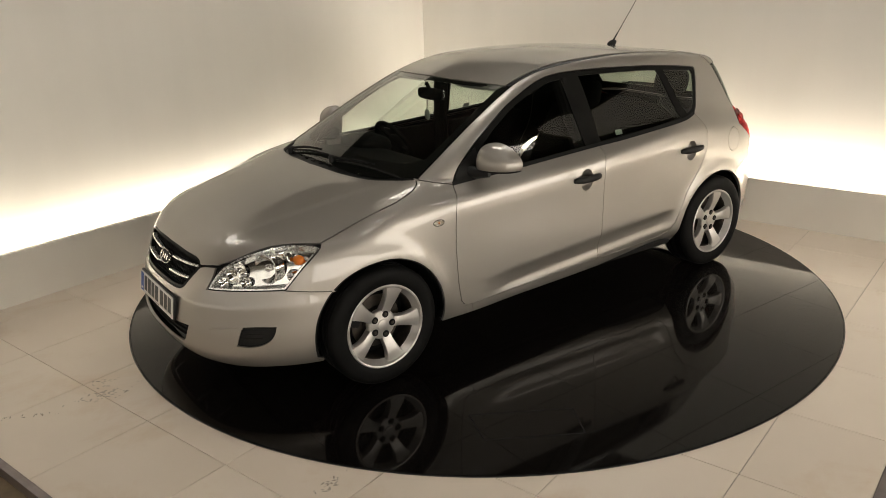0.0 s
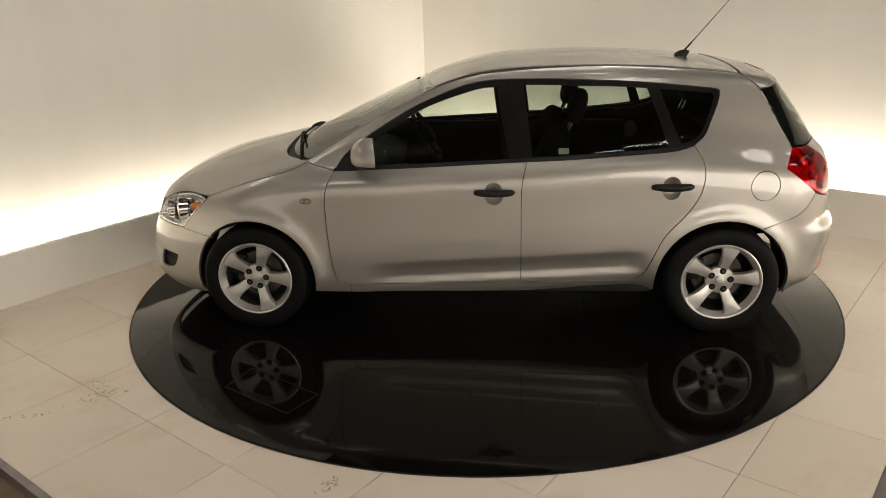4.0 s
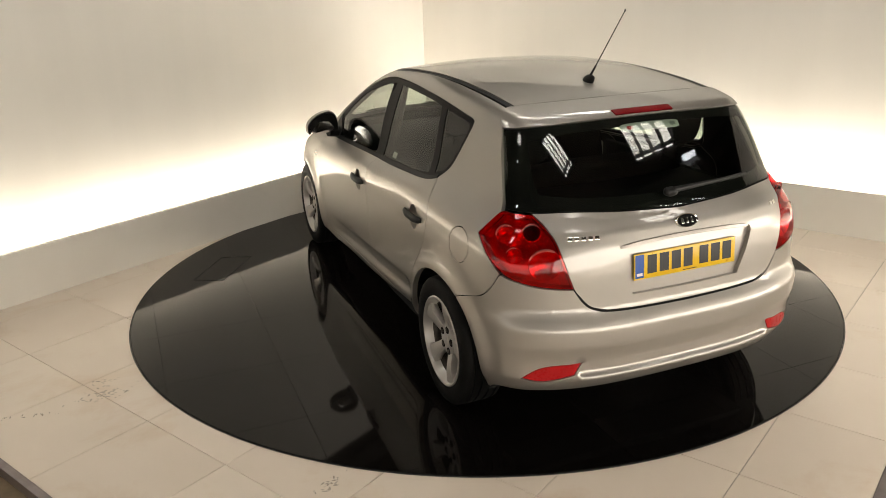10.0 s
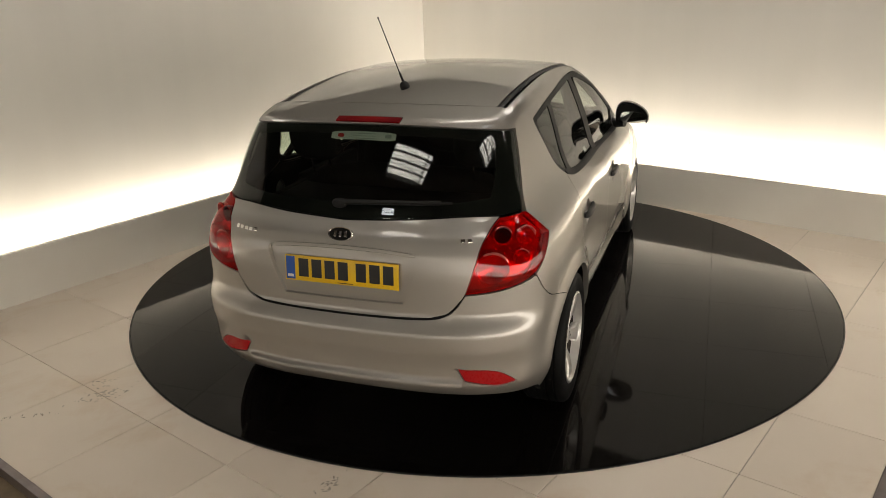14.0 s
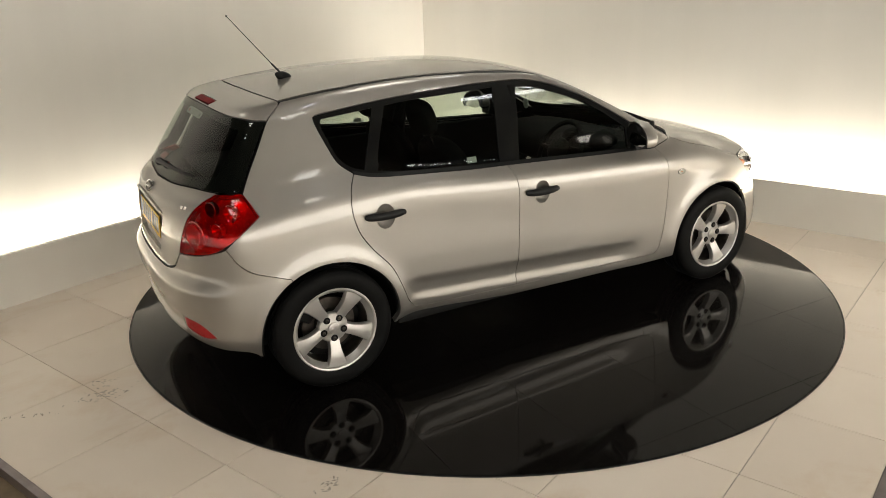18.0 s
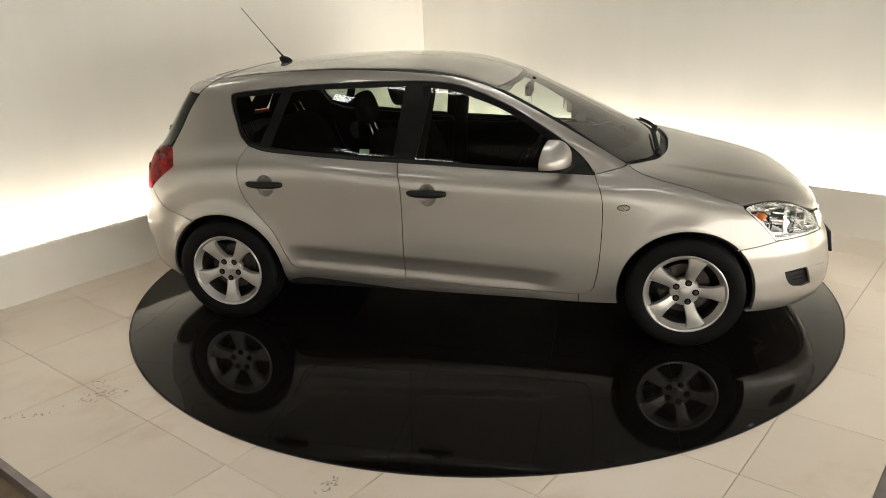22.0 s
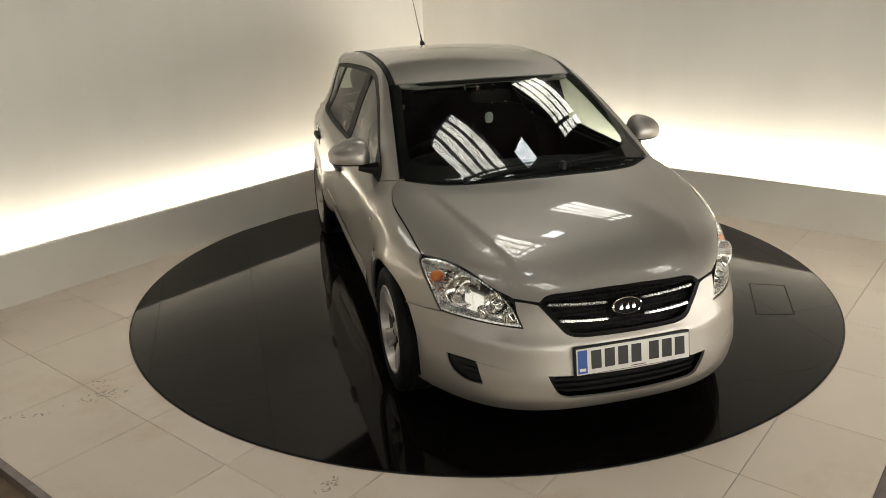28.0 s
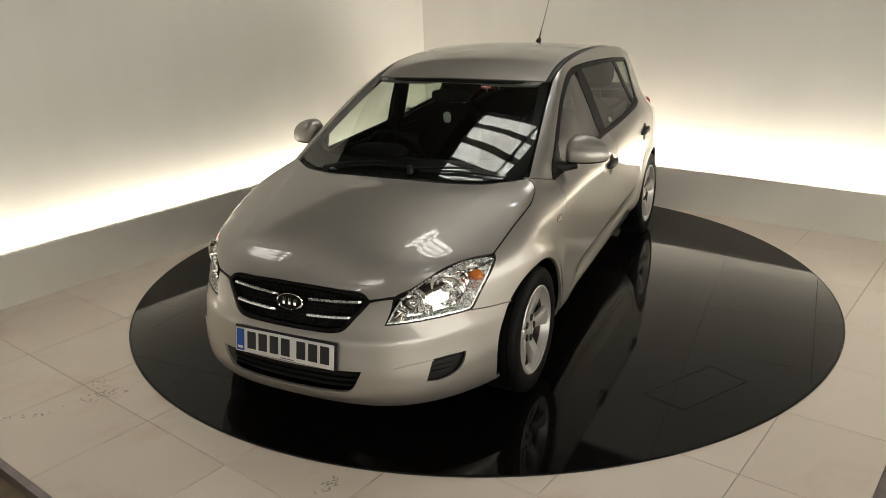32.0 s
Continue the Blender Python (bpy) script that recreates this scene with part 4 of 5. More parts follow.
LAMP_IN = inset(LAMP, 0.004)
TAIL_IN = inset(TAIL_LAMP, 0.006)
for right in (False, True):
    lamp = patch("headlight", LAMP, AT_FRONT, [CHROME], car, h=0.02, gap=0.006, lift=-0.062, depth=0.002, right=right, liner=False, label="clear-lens headlight with chrome reflectors and amber indicator")
    patch("lamp_wall", LAMP, AT_FRONT, [SATIN], lamp, holes=[inset(LAMP, 0.012)], h=0.03, gap=0.002, lift=-0.006, depth=0.058, right=right, liner=False)
    patch("gasket", LAMP, AT_FRONT, [BLACK_TRIM], lamp, holes=[LAMP_IN], h=0.03, gap=0.001, lift=-0.003, depth=0.02, right=right, liner=False)
    patch("lens", LAMP, AT_FRONT, [LENS], lamp, h=0.035, gap=0.003, lift=0.0005, depth=0.004, right=right, liner=False).visible_shadow = False
    for a, z, r, d in ((43.5, 0.682, 0.068, 0.055), (33.4, 0.655, 0.048, 0.045), (30.0, 0.610, 0.026, 0.03), (37.0, 0.612, 0.022, 0.03), (50.5, 0.640, 0.024, 0.03)):
        at = flip(skin_point(AT_FRONT, a, z, -0.028), right)
        turn = Matrix.Rotation(radians((-1 if right else 1) * a * 0.35), 4, "Z")
        part("reflector", bowl(r, d), CHROME, lamp, m=Matrix.Translation(at) @ turn)
        if r > 0.04:
            part("bulb_shield", blob(bmesh.new(), (0.03, r * 0.55, r * 0.55), (-d * 0.25, 0, 0), None, 2.2, 12), SATIN if r > 0.05 else CHROME, lamp, m=Matrix.Translation(at) @ turn)
            part("lamp_ring", lathe(bmesh.new(), [(r, 0.0), (r * 1.08, 0.004), (r * 1.14, 0.0), (r * 1.08, -0.006)], 28, "X", closed=True), SATIN, lamp, m=Matrix.Translation(at) @ turn)
    for i in range(4):
        at = flip(skin_point(AT_FRONT, 47.5 + 2.6 * i, 0.748 - 0.012 * i, -0.040), right)
        part("reflector_facet", blob(bmesh.new(), (0.03, 0.022, 0.05), (0, 0, 0), Matrix.Rotation(radians(20 * i), 4, "X"), 3.5, 10), CHROME, lamp, m=Matrix.Translation(at))
    at = flip(skin_point(AT_FRONT, 53.0, 0.718, -0.030), right)
    part("indicator_bulb", blob(bmesh.new(), (0.055, 0.058, 0.048), (0, 0, 0), None, 2.2, 16), AMBER, lamp, "amber indicator bulb", Matrix.Translation(at))

    tail = patch("tail_light", TAIL_LAMP, AT_REAR, [RED_INNER], car, h=0.025, gap=0.006, lift=-0.040, depth=0.002, right=right, liner=False, label="wraparound red tail light cluster")
    patch("lamp_housing", TAIL_LAMP, AT_REAR, [SEAM], tail, h=0.04, gap=-0.006, lift=-0.048, depth=0.003, right=right, liner=False)
    patch("lens", TAIL_LAMP, AT_REAR, [RED_LENS], tail, h=0.03, gap=0.003, lift=0.001, depth=0.008, right=right, liner=False).visible_shadow = False
    patch("lamp_wall", TAIL_LAMP, AT_REAR, [RED_INNER], tail, holes=[TAIL_IN], h=0.03, gap=0.001, lift=-0.006, depth=0.036, right=right, liner=False)
    for a, z, r, mat in ((44.2, 0.968, 0.034, BLACK_TRIM), (40.0, 0.845, 0.060, RED_INNER), (47.6, 0.880, 0.030, RED_INNER), (51.0, 0.955, 0.036, RED_INNER)):
        at = flip(skin_point(AT_REAR, a, z, -0.014), right)
        turn = Matrix.Rotation(math.pi + radians((1 if right else -1) * a * 0.6), 4, "Z")
        part("reflector", bowl(r, 0.026, 24), mat, tail, m=Matrix.Translation(at) @ turn)
        part("lamp_ring", lathe(bmesh.new(), [(r, 0.0), (r * 1.1, 0.003), (r * 1.18, 0.0), (r * 1.1, -0.004)], 24, "X", closed=True), RED_INNER, tail, m=Matrix.Translation(at) @ turn)

# ---- grille, badges, plates ----
grille = patch("grille", grille_line, AT_FRONT, [SEAM], car, h=0.04, gap=-0.006, lift=-0.036, depth=0.003, liner=False, label="black mesh grille with chrome bars")
patch("grille_frame", grille_line, AT_FRONT, [GLOSS_BLACK], grille, holes=[inset(grille_line, 0.014)], h=0.03, gap=0.001, lift=-0.003, depth=0.034, liner=False)


def ribbon(fn, pts, height, lift, thick, mat, parent, name, step=0.015, label=""):
    """A flat bar laid along the skin."""
    c = np.array([(a * DEG, z) for a, z in pts])
    c = spline(c, step)
    p = fn(c)
    n = normal(p)
    up = np.array([0, 0, 1.0])
    bm = bmesh.new()
    rows = []
    for i in range(len(p)):
        e = 0.25 if i in (0, len(p) - 1) else 1.0
        u = up - n[i] * n[i][2]
        u = u / np.linalg.norm(u) * height / 2 * (0.7 if e < 1 else 1)
        o, q = p[i] + n[i] * lift, p[i] + n[i] * (lift + thick * e)
        rows.append([bm.verts.new(v) for v in (o - u, q - u * 0.7, q + u * 0.7, o + u)])
    for a, b in zip(rows, rows[1:]):
        for k in range(4):
            bm.faces.new((a[k], a[(k + 1) % 4], b[(k + 1) % 4], b[k]))
    bm.faces.new(rows[0])
    bm.faces.new(rows[-1][::-1])
    bmesh.ops.recalc_face_normals(bm, faces=bm.faces)
    return part(name, bm, mat, parent, label)


for k in range(9):
    z = 0.553 + 0.0165 * k
    lim = 15.0 + 6.2 * (z - 0.553) / 0.13
    ribbon(AT_FRONT, [(-lim, z), (0, z + 0.002), (lim, z)], 0.005, -0.030, 0.006, SEAM, grille, "grille_slat")
for k in range(-14, 15):
    a = k * 1.35
    lo = 0.541 + max(0, abs(a) - 12) * 0.012
    top = [Vector(AT_FRONT(np.array([[a * DEG, z]]))[0]) - Vector((0.028, 0, 0)) for z in (lo, (lo + 0.70) / 2, 0.70)]
    part("grille_rib", tube(bmesh.new(), top, 0.0022, 6), SEAM, grille)
for s in (-1, 1):
    ribbon(AT_FRONT, [(s * 4.9, 0.654), (s * 12, 0.658), (s * 20.6, 0.664)], 0.013, -0.020, 0.022, SATIN, grille, "chrome_bar", label="chrome grille bar")
    ribbon(AT_FRONT, [(s * 4.9, 0.590), (s * 12, 0.594), (s * 18.0, 0.600)], 0.013, -0.020, 0.022, SATIN, grille, "chrome_bar", label="chrome grille bar")


def badge(at, rx, rz, tilt, parent, rear=False):
    """A plain oval badge: chrome rim on a dark field with plain bars."""
    turn = Matrix.Rotation(math.pi if rear else 0, 4, "Z") @ Matrix.Rotation(radians(tilt), 4, "Y")
    m = Matrix.Translation(at) @ turn
    n, rim, face = 40, bmesh.new(), bmesh.new()
    rings = []
    for f, h in ((1.0, 0.0), (1.0, 0.006), (0.94, 0.010), (0.86, 0.008), (0.84, 0.004)):
        rings.append([rim.verts.new((h, rx * f * math.cos(2 * math.pi * k / n), rz * f * math.sin(2 * math.pi * k / n))) for k in range(n)])
    for a, b in zip(rings, rings[1:]):
        for k in range(n):
            rim.faces.new((a[k], a[(k + 1) % n], b[(k + 1) % n], b[k]))
    bmesh.ops.recalc_face_normals(rim, faces=rim.faces)
    ob = part("badge", rim, CHROME, parent, "oval chrome-rimmed badge with plain bars", m)
    face.faces.new([face.verts.new((0.005, rx * 0.88 * math.cos(2 * math.pi * k / n), rz * 0.86 * math.sin(2 * math.pi * k / n))) for k in range(n)])
    part("badge_field", face, GLOSS_BLACK, ob, smooth=False)
    for y in (-0.40, 0.0, 0.40):
        part("badge_bar", boxed((0.003, rx * 0.20, rz * 0.80), (0.0065, rx * y, 0), 0.001), CHROME, ob)
    return ob


badge(AT_FRONT(np.array([[0.0, 0.630]]))[0] + np.array([-0.006, 0, 0]), 0.072, 0.037, -22, car)
badge(AT_REAR(np.array([[0.0, 0.962]]))[0] + np.array([0.001, 0, 0]), 0.058, 0.030, -28, tailgate, True)


def plate(at, tilt, parent, mat, rear=False):
    """A number plate whose signs are plain dark bars, with a blue band."""
    turn = Matrix.Rotation(math.pi if rear else 0, 4, "Z") @ Matrix.Rotation(radians(tilt), 4, "Y")
    ob = part("number_plate", boxed((0.006, 0.520, 0.111), (0, 0, 0), 0.002), mat, parent, ("yellow" if rear else "white") + " number plate with dark bars", Matrix.Translation(at) @ turn)
    part("blue_band", boxed((0.0012, 0.042, 0.099), (0.0034, -0.234, 0)), BLUE, ob, smooth=False)
    part("band_print", boxed((0.0012, 0.028, 0.012), (0.0040, -0.234, -0.034)), WHITE, ob, smooth=False)
    y = -0.197
    for k in range(7):
        part("plate_bar", boxed((0.0012, 0.046, 0.079), (0.0034, y + 0.025, 0.004), 0.0), INK, ob, smooth=False)
        y += 0.061 + (0.021 if k == 3 else 0)
    part("maker_line", boxed((0.0012, 0.07, 0.003), (0.0034, 0.02, -0.048)), INK, ob, smooth=False)
    for s in (-1, 1):
        part("plate_screw", lathe(bmesh.new(), [(0.001, 0.0055), (0.004, 0.005), (0.005, 0.003)], 10, "X"), mat, ob, m=Matrix.Translation((0, s * 0.20 + 0.02, -0.046)))
    return ob


plate(Vector((2.176, 0.0, 0.442)), -9, car, WHITE)
part("plate_holder", boxed((0.014, 0.536, 0.124), (0, 0, 0), 0.004), BLACK_TRIM, car, m=Matrix.Translation((2.166, 0.0, 0.442)) @ Matrix.Rotation(radians(-9), 4, "Y"))
plate(Vector((-1.984, 0.004, 0.803)), -5, tailgate, YELLOW, True)
ribbon(AT_REAR, [(-21.6, 0.898), (-14, 0.909), (0, 0.914), (14, 0.909), (21.6, 0.898)], 0.017, -0.002, 0.014, PAINT, tailgate, "handle_strip", 0.03, "silver strip over the number plate")
for k in range(5):
    ribbon(AT_REAR, [(35.2 - 1.7 * k, 0.944), (34.1 - 1.7 * k, 0.944)], 0.024, 0.0, 0.004, CHROME, tailgate, "model_badge_bar", 0.01)
for k in range(2):
    ribbon(AT_REAR, [(-33.2 - 1.7 * k, 0.956), (-34.3 - 1.7 * k, 0.956)], 0.022, 0.0, 0.004, CHROME, tailgate, "model_badge_bar", 0.01)
for k in range(3):
    ribbon(AT_FRONT, [(-18.5, 0.300 + 0.028 * k), (0, 0.298 + 0.028 * k), (18.5, 0.300 + 0.028 * k)], 0.008, -0.038, 0.012, SEAM, bumper, "intake_slat")
for s in (-1, 1):
    for k in range(3):
        ribbon(AT_FRONT, [(s * 37.0, 0.345 + 0.024 * k), (s * (42.4 + 1.0 * k), 0.345 + 0.024 * k)], 0.006, -0.022, 0.006, BLACK_TRIM, bumper, "recess_slat")

for s in (-1, 1):
    ribbon(AT_FRONT, [(s * 37.4, 0.405), (s * 32.5, 0.400), (s * 27.7, 0.389)], 0.010, -0.001, 0.0035, PAINT, bumper, "bumper_groove")

# ---- doors ----
for fd, rd, right in DOORS:
    for door, (hx, hz) in ((fd, HANDLE_F), (rd, HANDLE_R)):
        base = on_side(np.array([[hx, hz]]))
        y0 = float(base[0][1])
        s = -1 if right else 1
        bm = bmesh.new()
        rings = []
        for t in (1.0, 0.85, 0.6, 0.3, 0.02):
            d = 0.032 * (1 - t ** 5)
            rings.append([bm.verts.new((hx + 0.0535 * t * math.cos(2 * math.pi * k / 28), s * (y0 - 0.001 - d), hz + 0.0645 * t * math.sin(2 * math.pi * k / 28))) for k in range(28)])
        for a, b in zip(rings, rings[1:]):
            for k in range(28):
                bm.faces.new((a[k], a[(k + 1) % 28], b[(k + 1) % 28], b[k]) if not right else (a[k], b[k], b[(k + 1) % 28], a[(k + 1) % 28]))
        bmesh.ops.recalc_face_normals(bm, faces=bm.faces)
        bmesh.ops.reverse_faces(bm, faces=bm.faces)
        part("handle_cup", bm, PAINT, door, "dished silver grip cup")
        bm = bmesh.new()
        pts, rad = [], []
        for t in np.linspace(-1, 1, 17):
            pts.append((hx + 0.108 * t - 0.003, s * (y0 + 0.003 + 0.018 * (1 - t ** 4)), hz + 0.007 + 0.004 * t * t))
            rad.append(0.0205 * (1 - 0.30 * abs(t) ** 3) if abs(t) < 0.99 else 0.009)
        tube(bm, pts, rad, 12)
        for v in bm.verts:
            v.co.y = s * (y0 + 0.006) + (v.co.y - s * (y0 + 0.006)) * 0.7
        part("door_handle", bm, BLACK_TRIM, door, "black plastic door handle")
        for t in (-0.86, 0.86):
            part("handle_foot", blob(bmesh.new(), (0.034, 0.03, 0.026), (hx + 0.108 * t, s * (y0 + 0.004), hz + 0.008), None, 3, 12), BLACK_TRIM, door)
        part("door_trim", boxed((0.92 if door is fd else 0.70, 0.05, 0.56), (0.30 if door is fd else -0.62, s * 0.735, 0.66), 0.02), CABIN, door)
    # sticker on the rear door's glass
    q = on_side(np.array([[-0.452, 1.028]]))[0]
    st = part("sticker", boxed((0.056, 0.0012, 0.032), (0, 0, 0)), STICKER, rd, "small pale printed sticker", Matrix.Translation((q[0], (-1 if right else 1) * (q[1] - 0.0095), q[2])) @ Matrix.Rotation(radians(24 if not right else -24), 4, "X"), False)
    # mirror
    s = -1 if right else 1
    bm = bmesh.new()
    blob(bm, (0.20, 0.212, 0.168), (0, 0, 0), None, 2.25, 32)
    bmesh.ops.bisect_plane(bm, geom=bm.verts[:] + bm.edges[:] + bm.faces[:], plane_co=(-0.028, 0, 0), plane_no=(-1, 0, 0), clear_outer=True)
    bmesh.ops.bisect_plane(bm, geom=bm.verts[:] + bm.edges[:] + bm.faces[:], plane_co=(0, 0, -0.026), plane_no=(0, 0, -1), clear_outer=True)
    for v in bm.verts:
        out = (v.co.y * s + 0.11) / 0.22
        v.co.z *= 1.30 - 0.42 * out ** 2 if v.co.z > 0 else 1.0
        v.co.y = s * (max(out, 0.0) ** 1.35 * 0.228 - 0.120)
        v.co.x -= 0.045 * out ** 2
    at = Matrix.Translation((0.618, s * 0.908, 1.030))
    mirror = part("door_mirror", bm, PAINT, car, "silver-capped door mirror on a black foot", at)
    bm = bmesh.new()
    blob(bm, (0.19, 0.206, 0.150), (-0.004, 0, -0.002), None, 2.3, 28)
    bmesh.ops.bisect_plane(bm, geom=bm.verts[:] + bm.edges[:] + bm.faces[:], plane_co=(-0.030, 0, 0), plane_no=(-1, 0, 0), clear_outer=True)
    bmesh.ops.bisect_plane(bm, geom=bm.verts[:] + bm.edges[:] + bm.faces[:], plane_co=(0, 0, -0.036), plane_no=(0, 0, -1), clear_outer=True)
    bmesh.ops.holes_fill(bm, edges=[e for e in bm.edges if e.is_boundary])
    for v in bm.verts:
        out = (v.co.y * s + 0.11) / 0.22
        v.co.z *= 1.30 - 0.42 * out ** 2 if v.co.z > 0 else 1.0
        v.co.y = s * (max(out, 0.0) ** 1.35 * 0.228 - 0.120)
        v.co.x -= 0.045 * out ** 2
    part("mirror_housing", bm, BLACK_TRIM, mirror)
    bm = bmesh.new()
    n = 28
    vs = []
    for k in range(n):
        cy, cz = math.cos(2 * math.pi * k / n), math.sin(2 * math.pi * k / n)
        py, pz = 0.086 * math.copysign(abs(cy) ** 0.75, cy), 0.044 * math.copysign(abs(cz) ** 0.75, cz)
        out = (py * s + 0.11) / 0.22
        vs.append(bm.verts.new((-0.0335 - 0.045 * out ** 2, py, pz * (1.0 - 0.30 * out))))
    bm.faces.new(vs)
    part("mirror_glass", bm, CHROME, mirror, "mirror glass", smooth=False)
    bm = bmesh.new()
    tube(bm, [(0.075, s * -0.175, -0.055), (0.05, s * -0.12, -0.062), (0.02, s * -0.06, -0.055)], [0.040, 0.028, 0.022], 12)
    part("mirror_foot", bm, BLACK_TRIM, mirror)
    patch("mirror_triangle", loop([(0.62, 0.955), (0.812, 0.941)], [(0.812, 0.941), (0.755, 1.018), (0.64, 1.10)], [(0.64, 1.10), (0.62, 0.955)]), on_side, [BLACK_TRIM], fd, h=0.04, lift=0.002, depth=0.006, right=right, liner=False)
    # side repeater
    rep = patch("side_repeater", oval(0.982, 0.779, 0.030, 0.0135, 20), on_side, [CHROME], car, h=0.02, lift=0.002, depth=0.004, gap=0.0, right=right, liner=False, label="small clear side indicator")
    patch("repeater_gasket", oval(0.982, 0.779, 0.034, 0.0175, 20), on_side, [BLACK_TRIM], rep, holes=[oval(0.982, 0.779, 0.030, 0.0135, 20)], h=0.02, lift=0.001, depth=0.003, gap=0.0, right=right, liner=False)
    patch("repeater_lens", oval(0.982, 0.779, 0.028, 0.0115, 20), on_side, [LENS], rep, h=0.02, lift=0.005, depth=0.003, gap=0.0, right=right, liner=False)
    part("repeater_bulb", blob(bmesh.new(), (0.009, 0.004, 0.008), tuple(flip(Vector(on_side(np.array([[0.982, 0.779]]))[0]) + Vector((0, 0.003, 0)), right)), None, 2, 8), AMBER, rep)
patch("fuel_flap", FLAP, on_side, PAINT, car, h=0.03, label="round fuel flap")
# belt weather strips
for right in (False, True):
    strip = loop([(x, z - 0.004) for x, z in BELT_LINE], [(x, z + 0.012) for x, z in reversed(BELT_LINE)])
    patch("weather_strip", strip, on_side, [BLACK_TRIM], car, h=0.05, gap=0.0, lift=0.0035, depth=0.005, right=right, liner=False)

# ---- wipers, aerial, stickers ----
def on_screen(x, y, lift):
    q = on_top(np.array([[x, y]]))
    return Vector((q + normal(q) * lift)[0])


def front_wiper(y0, y1, x0, x1, lift):
    base = on_screen(1.165, y0, 0.004)
    pts = [on_screen(x0 + (x1 - x0) * t, y0 + 0.04 + (y1 - y0 - 0.04) * t, lift) for t in np.linspace(0, 1, 9)]
    arm = part("windscreen_wiper", tube(bmesh.new(), [base + Vector((0, 0, 0.012))] + [p + Vector((0, 0, 0.012)) for p in pts[1:6]], [0.009, 0.007, 0.007, 0.006, 0.006, 0.005], 8), SEAM, car, "black windscreen wiper")
    part("wiper_blade", tube(bmesh.new(), [on_screen(x0 + 0.012 + (x1 - x0) * t, y0 + (y1 - y0) * t * 1.12, 0.008) for t in np.linspace(0.1, 1.0, 12)], 0.006, 8), SEAM, arm)
    part("wiper_pivot", lathe(bmesh.new(), [(0.001, 0.024), (0.012, 0.022), (0.017, 0.012), (0.017, -0.02)], 16, "Z"), BLACK_TRIM, arm, m=Matrix.Translation(base))


front_wiper(-0.40, 0.16, 1.155, 1.135, 0.006)
front_wiper(0.12, 0.60, 1.165, 1.030, 0.006)
for k in range(14):
    y = -0.60 + 1.2 * k / 13
    x = 1.205 - 0.45 * y * y
    part("cowl_slot", boxed((0.016, 0.030, 0.004), tuple(on_screen(x, y, -0.0145)), 0.001), SEAM, car)
wiper = part("rear_wiper", tube(bmesh.new(), [skin_point(AT_REAR, 2, 1.066, 0.030), skin_point(AT_REAR, -8, 1.072, 0.026), skin_point(AT_REAR, -20, 1.078, 0.022), skin_point(AT_REAR, -30, 1.084, 0.016)], [0.013, 0.010, 0.008, 0.006], 10), BLACK_TRIM, tailgate, "black rear wiper")
part("wiper_cover", blob(bmesh.new(), (0.045, 0.065, 0.040), tuple(skin_point(AT_REAR, 2.5, 1.064, 0.018)), None, 2.4, 16), BLACK_TRIM, wiper)
part("wiper_blade", tube(bmesh.new(), [skin_point(AT_REAR, a, 1.068 + 0.0004 * -a, 0.007) for a in range(-3, -34, -3)], 0.005, 8), BLACK_TRIM, wiper)

base = bmesh.new()
blob(base, (0.085, 0.036, 0.050), (0, 0, 0.004), None, 2.2, 20)
for v in base.verts:
    if v.co.z > 0:
        v.co.x -= v.co.z * 0.7
        v.co.y *= 1 - v.co.z * 9
aerial = part("roof_aerial", base, BLACK_TRIM, car, "black roof aerial", Matrix.Translation((-1.188, 0.0, 1.456)))
tip = Vector((-0.276, 0, 0.330))
part("mast", tube(bmesh.new(), [(-0.015, 0, 0.02), tip * 0.22, tip * 0.225, tip * 0.6, tip], [0.006, 0.005, 0.0028, 0.0024, 0.0020], 8), BLACK_TRIM, aerial)
part("mast_tip", blob(bmesh.new(), (0.008, 0.008, 0.012), tuple(tip), None, 2, 8), BLACK_TRIM, aerial)

ribbon(AT_REAR, [(-15.4, 1.318), (0, 1.321), (15.6, 1.319)], 0.040, -0.0062, 0.0012, STICKER, tailgate, "window_sticker", 0.05, "pale printed strip in the rear window")
for a in (-12, 11.0):
    ribbon(AT_REAR, [(a - 1.5, 1.319), (a + 1.5, 1.319)], 0.020, -0.0045, 0.0008, RED_PLASTIC if a > 0 else INK_GREY, tailgate, "sticker_print", 0.02)
for z in (1.328, 1.319, 1.310):
    ribbon(AT_REAR, [(-6, z), (5, z)], 0.003, -0.0045, 0.0008, INK_GREY, tailgate, "sticker_print", 0.05)

# ---- cabin ----
def seat(x, y, width, rest):
    ob = part("seat", blob(bmesh.new(), (0.52, width, 0.19), (0, 0, 0), None, 3.6, 24), FABRIC, car, "dark grey cloth seat", Matrix.Translation((x, y, 0.50)) @ Matrix.Rotation(radians(-8), 4, "Y"))
    part("backrest", blob(bmesh.new(), (0.17, width * 0.96, 0.66), (-0.31, 0, 0.33), Matrix.Rotation(radians(-16), 4, "Y"), 3.2, 24), FABRIC, ob)
    for r in rest:
        part("headrest", blob(bmesh.new(), (0.10, 0.26, 0.20), (-0.46, r, 0.785), Matrix.Rotation(radians(-8), 4, "Y"), 3.0, 20), FABRIC, ob)
        for s in (-1, 1):
            part("headrest_post", tube(bmesh.new(), [(-0.425, r + s * 0.05, 0.60), (-0.455, r + s * 0.05, 0.73)], 0.006, 8), CHROME, ob)
    return ob


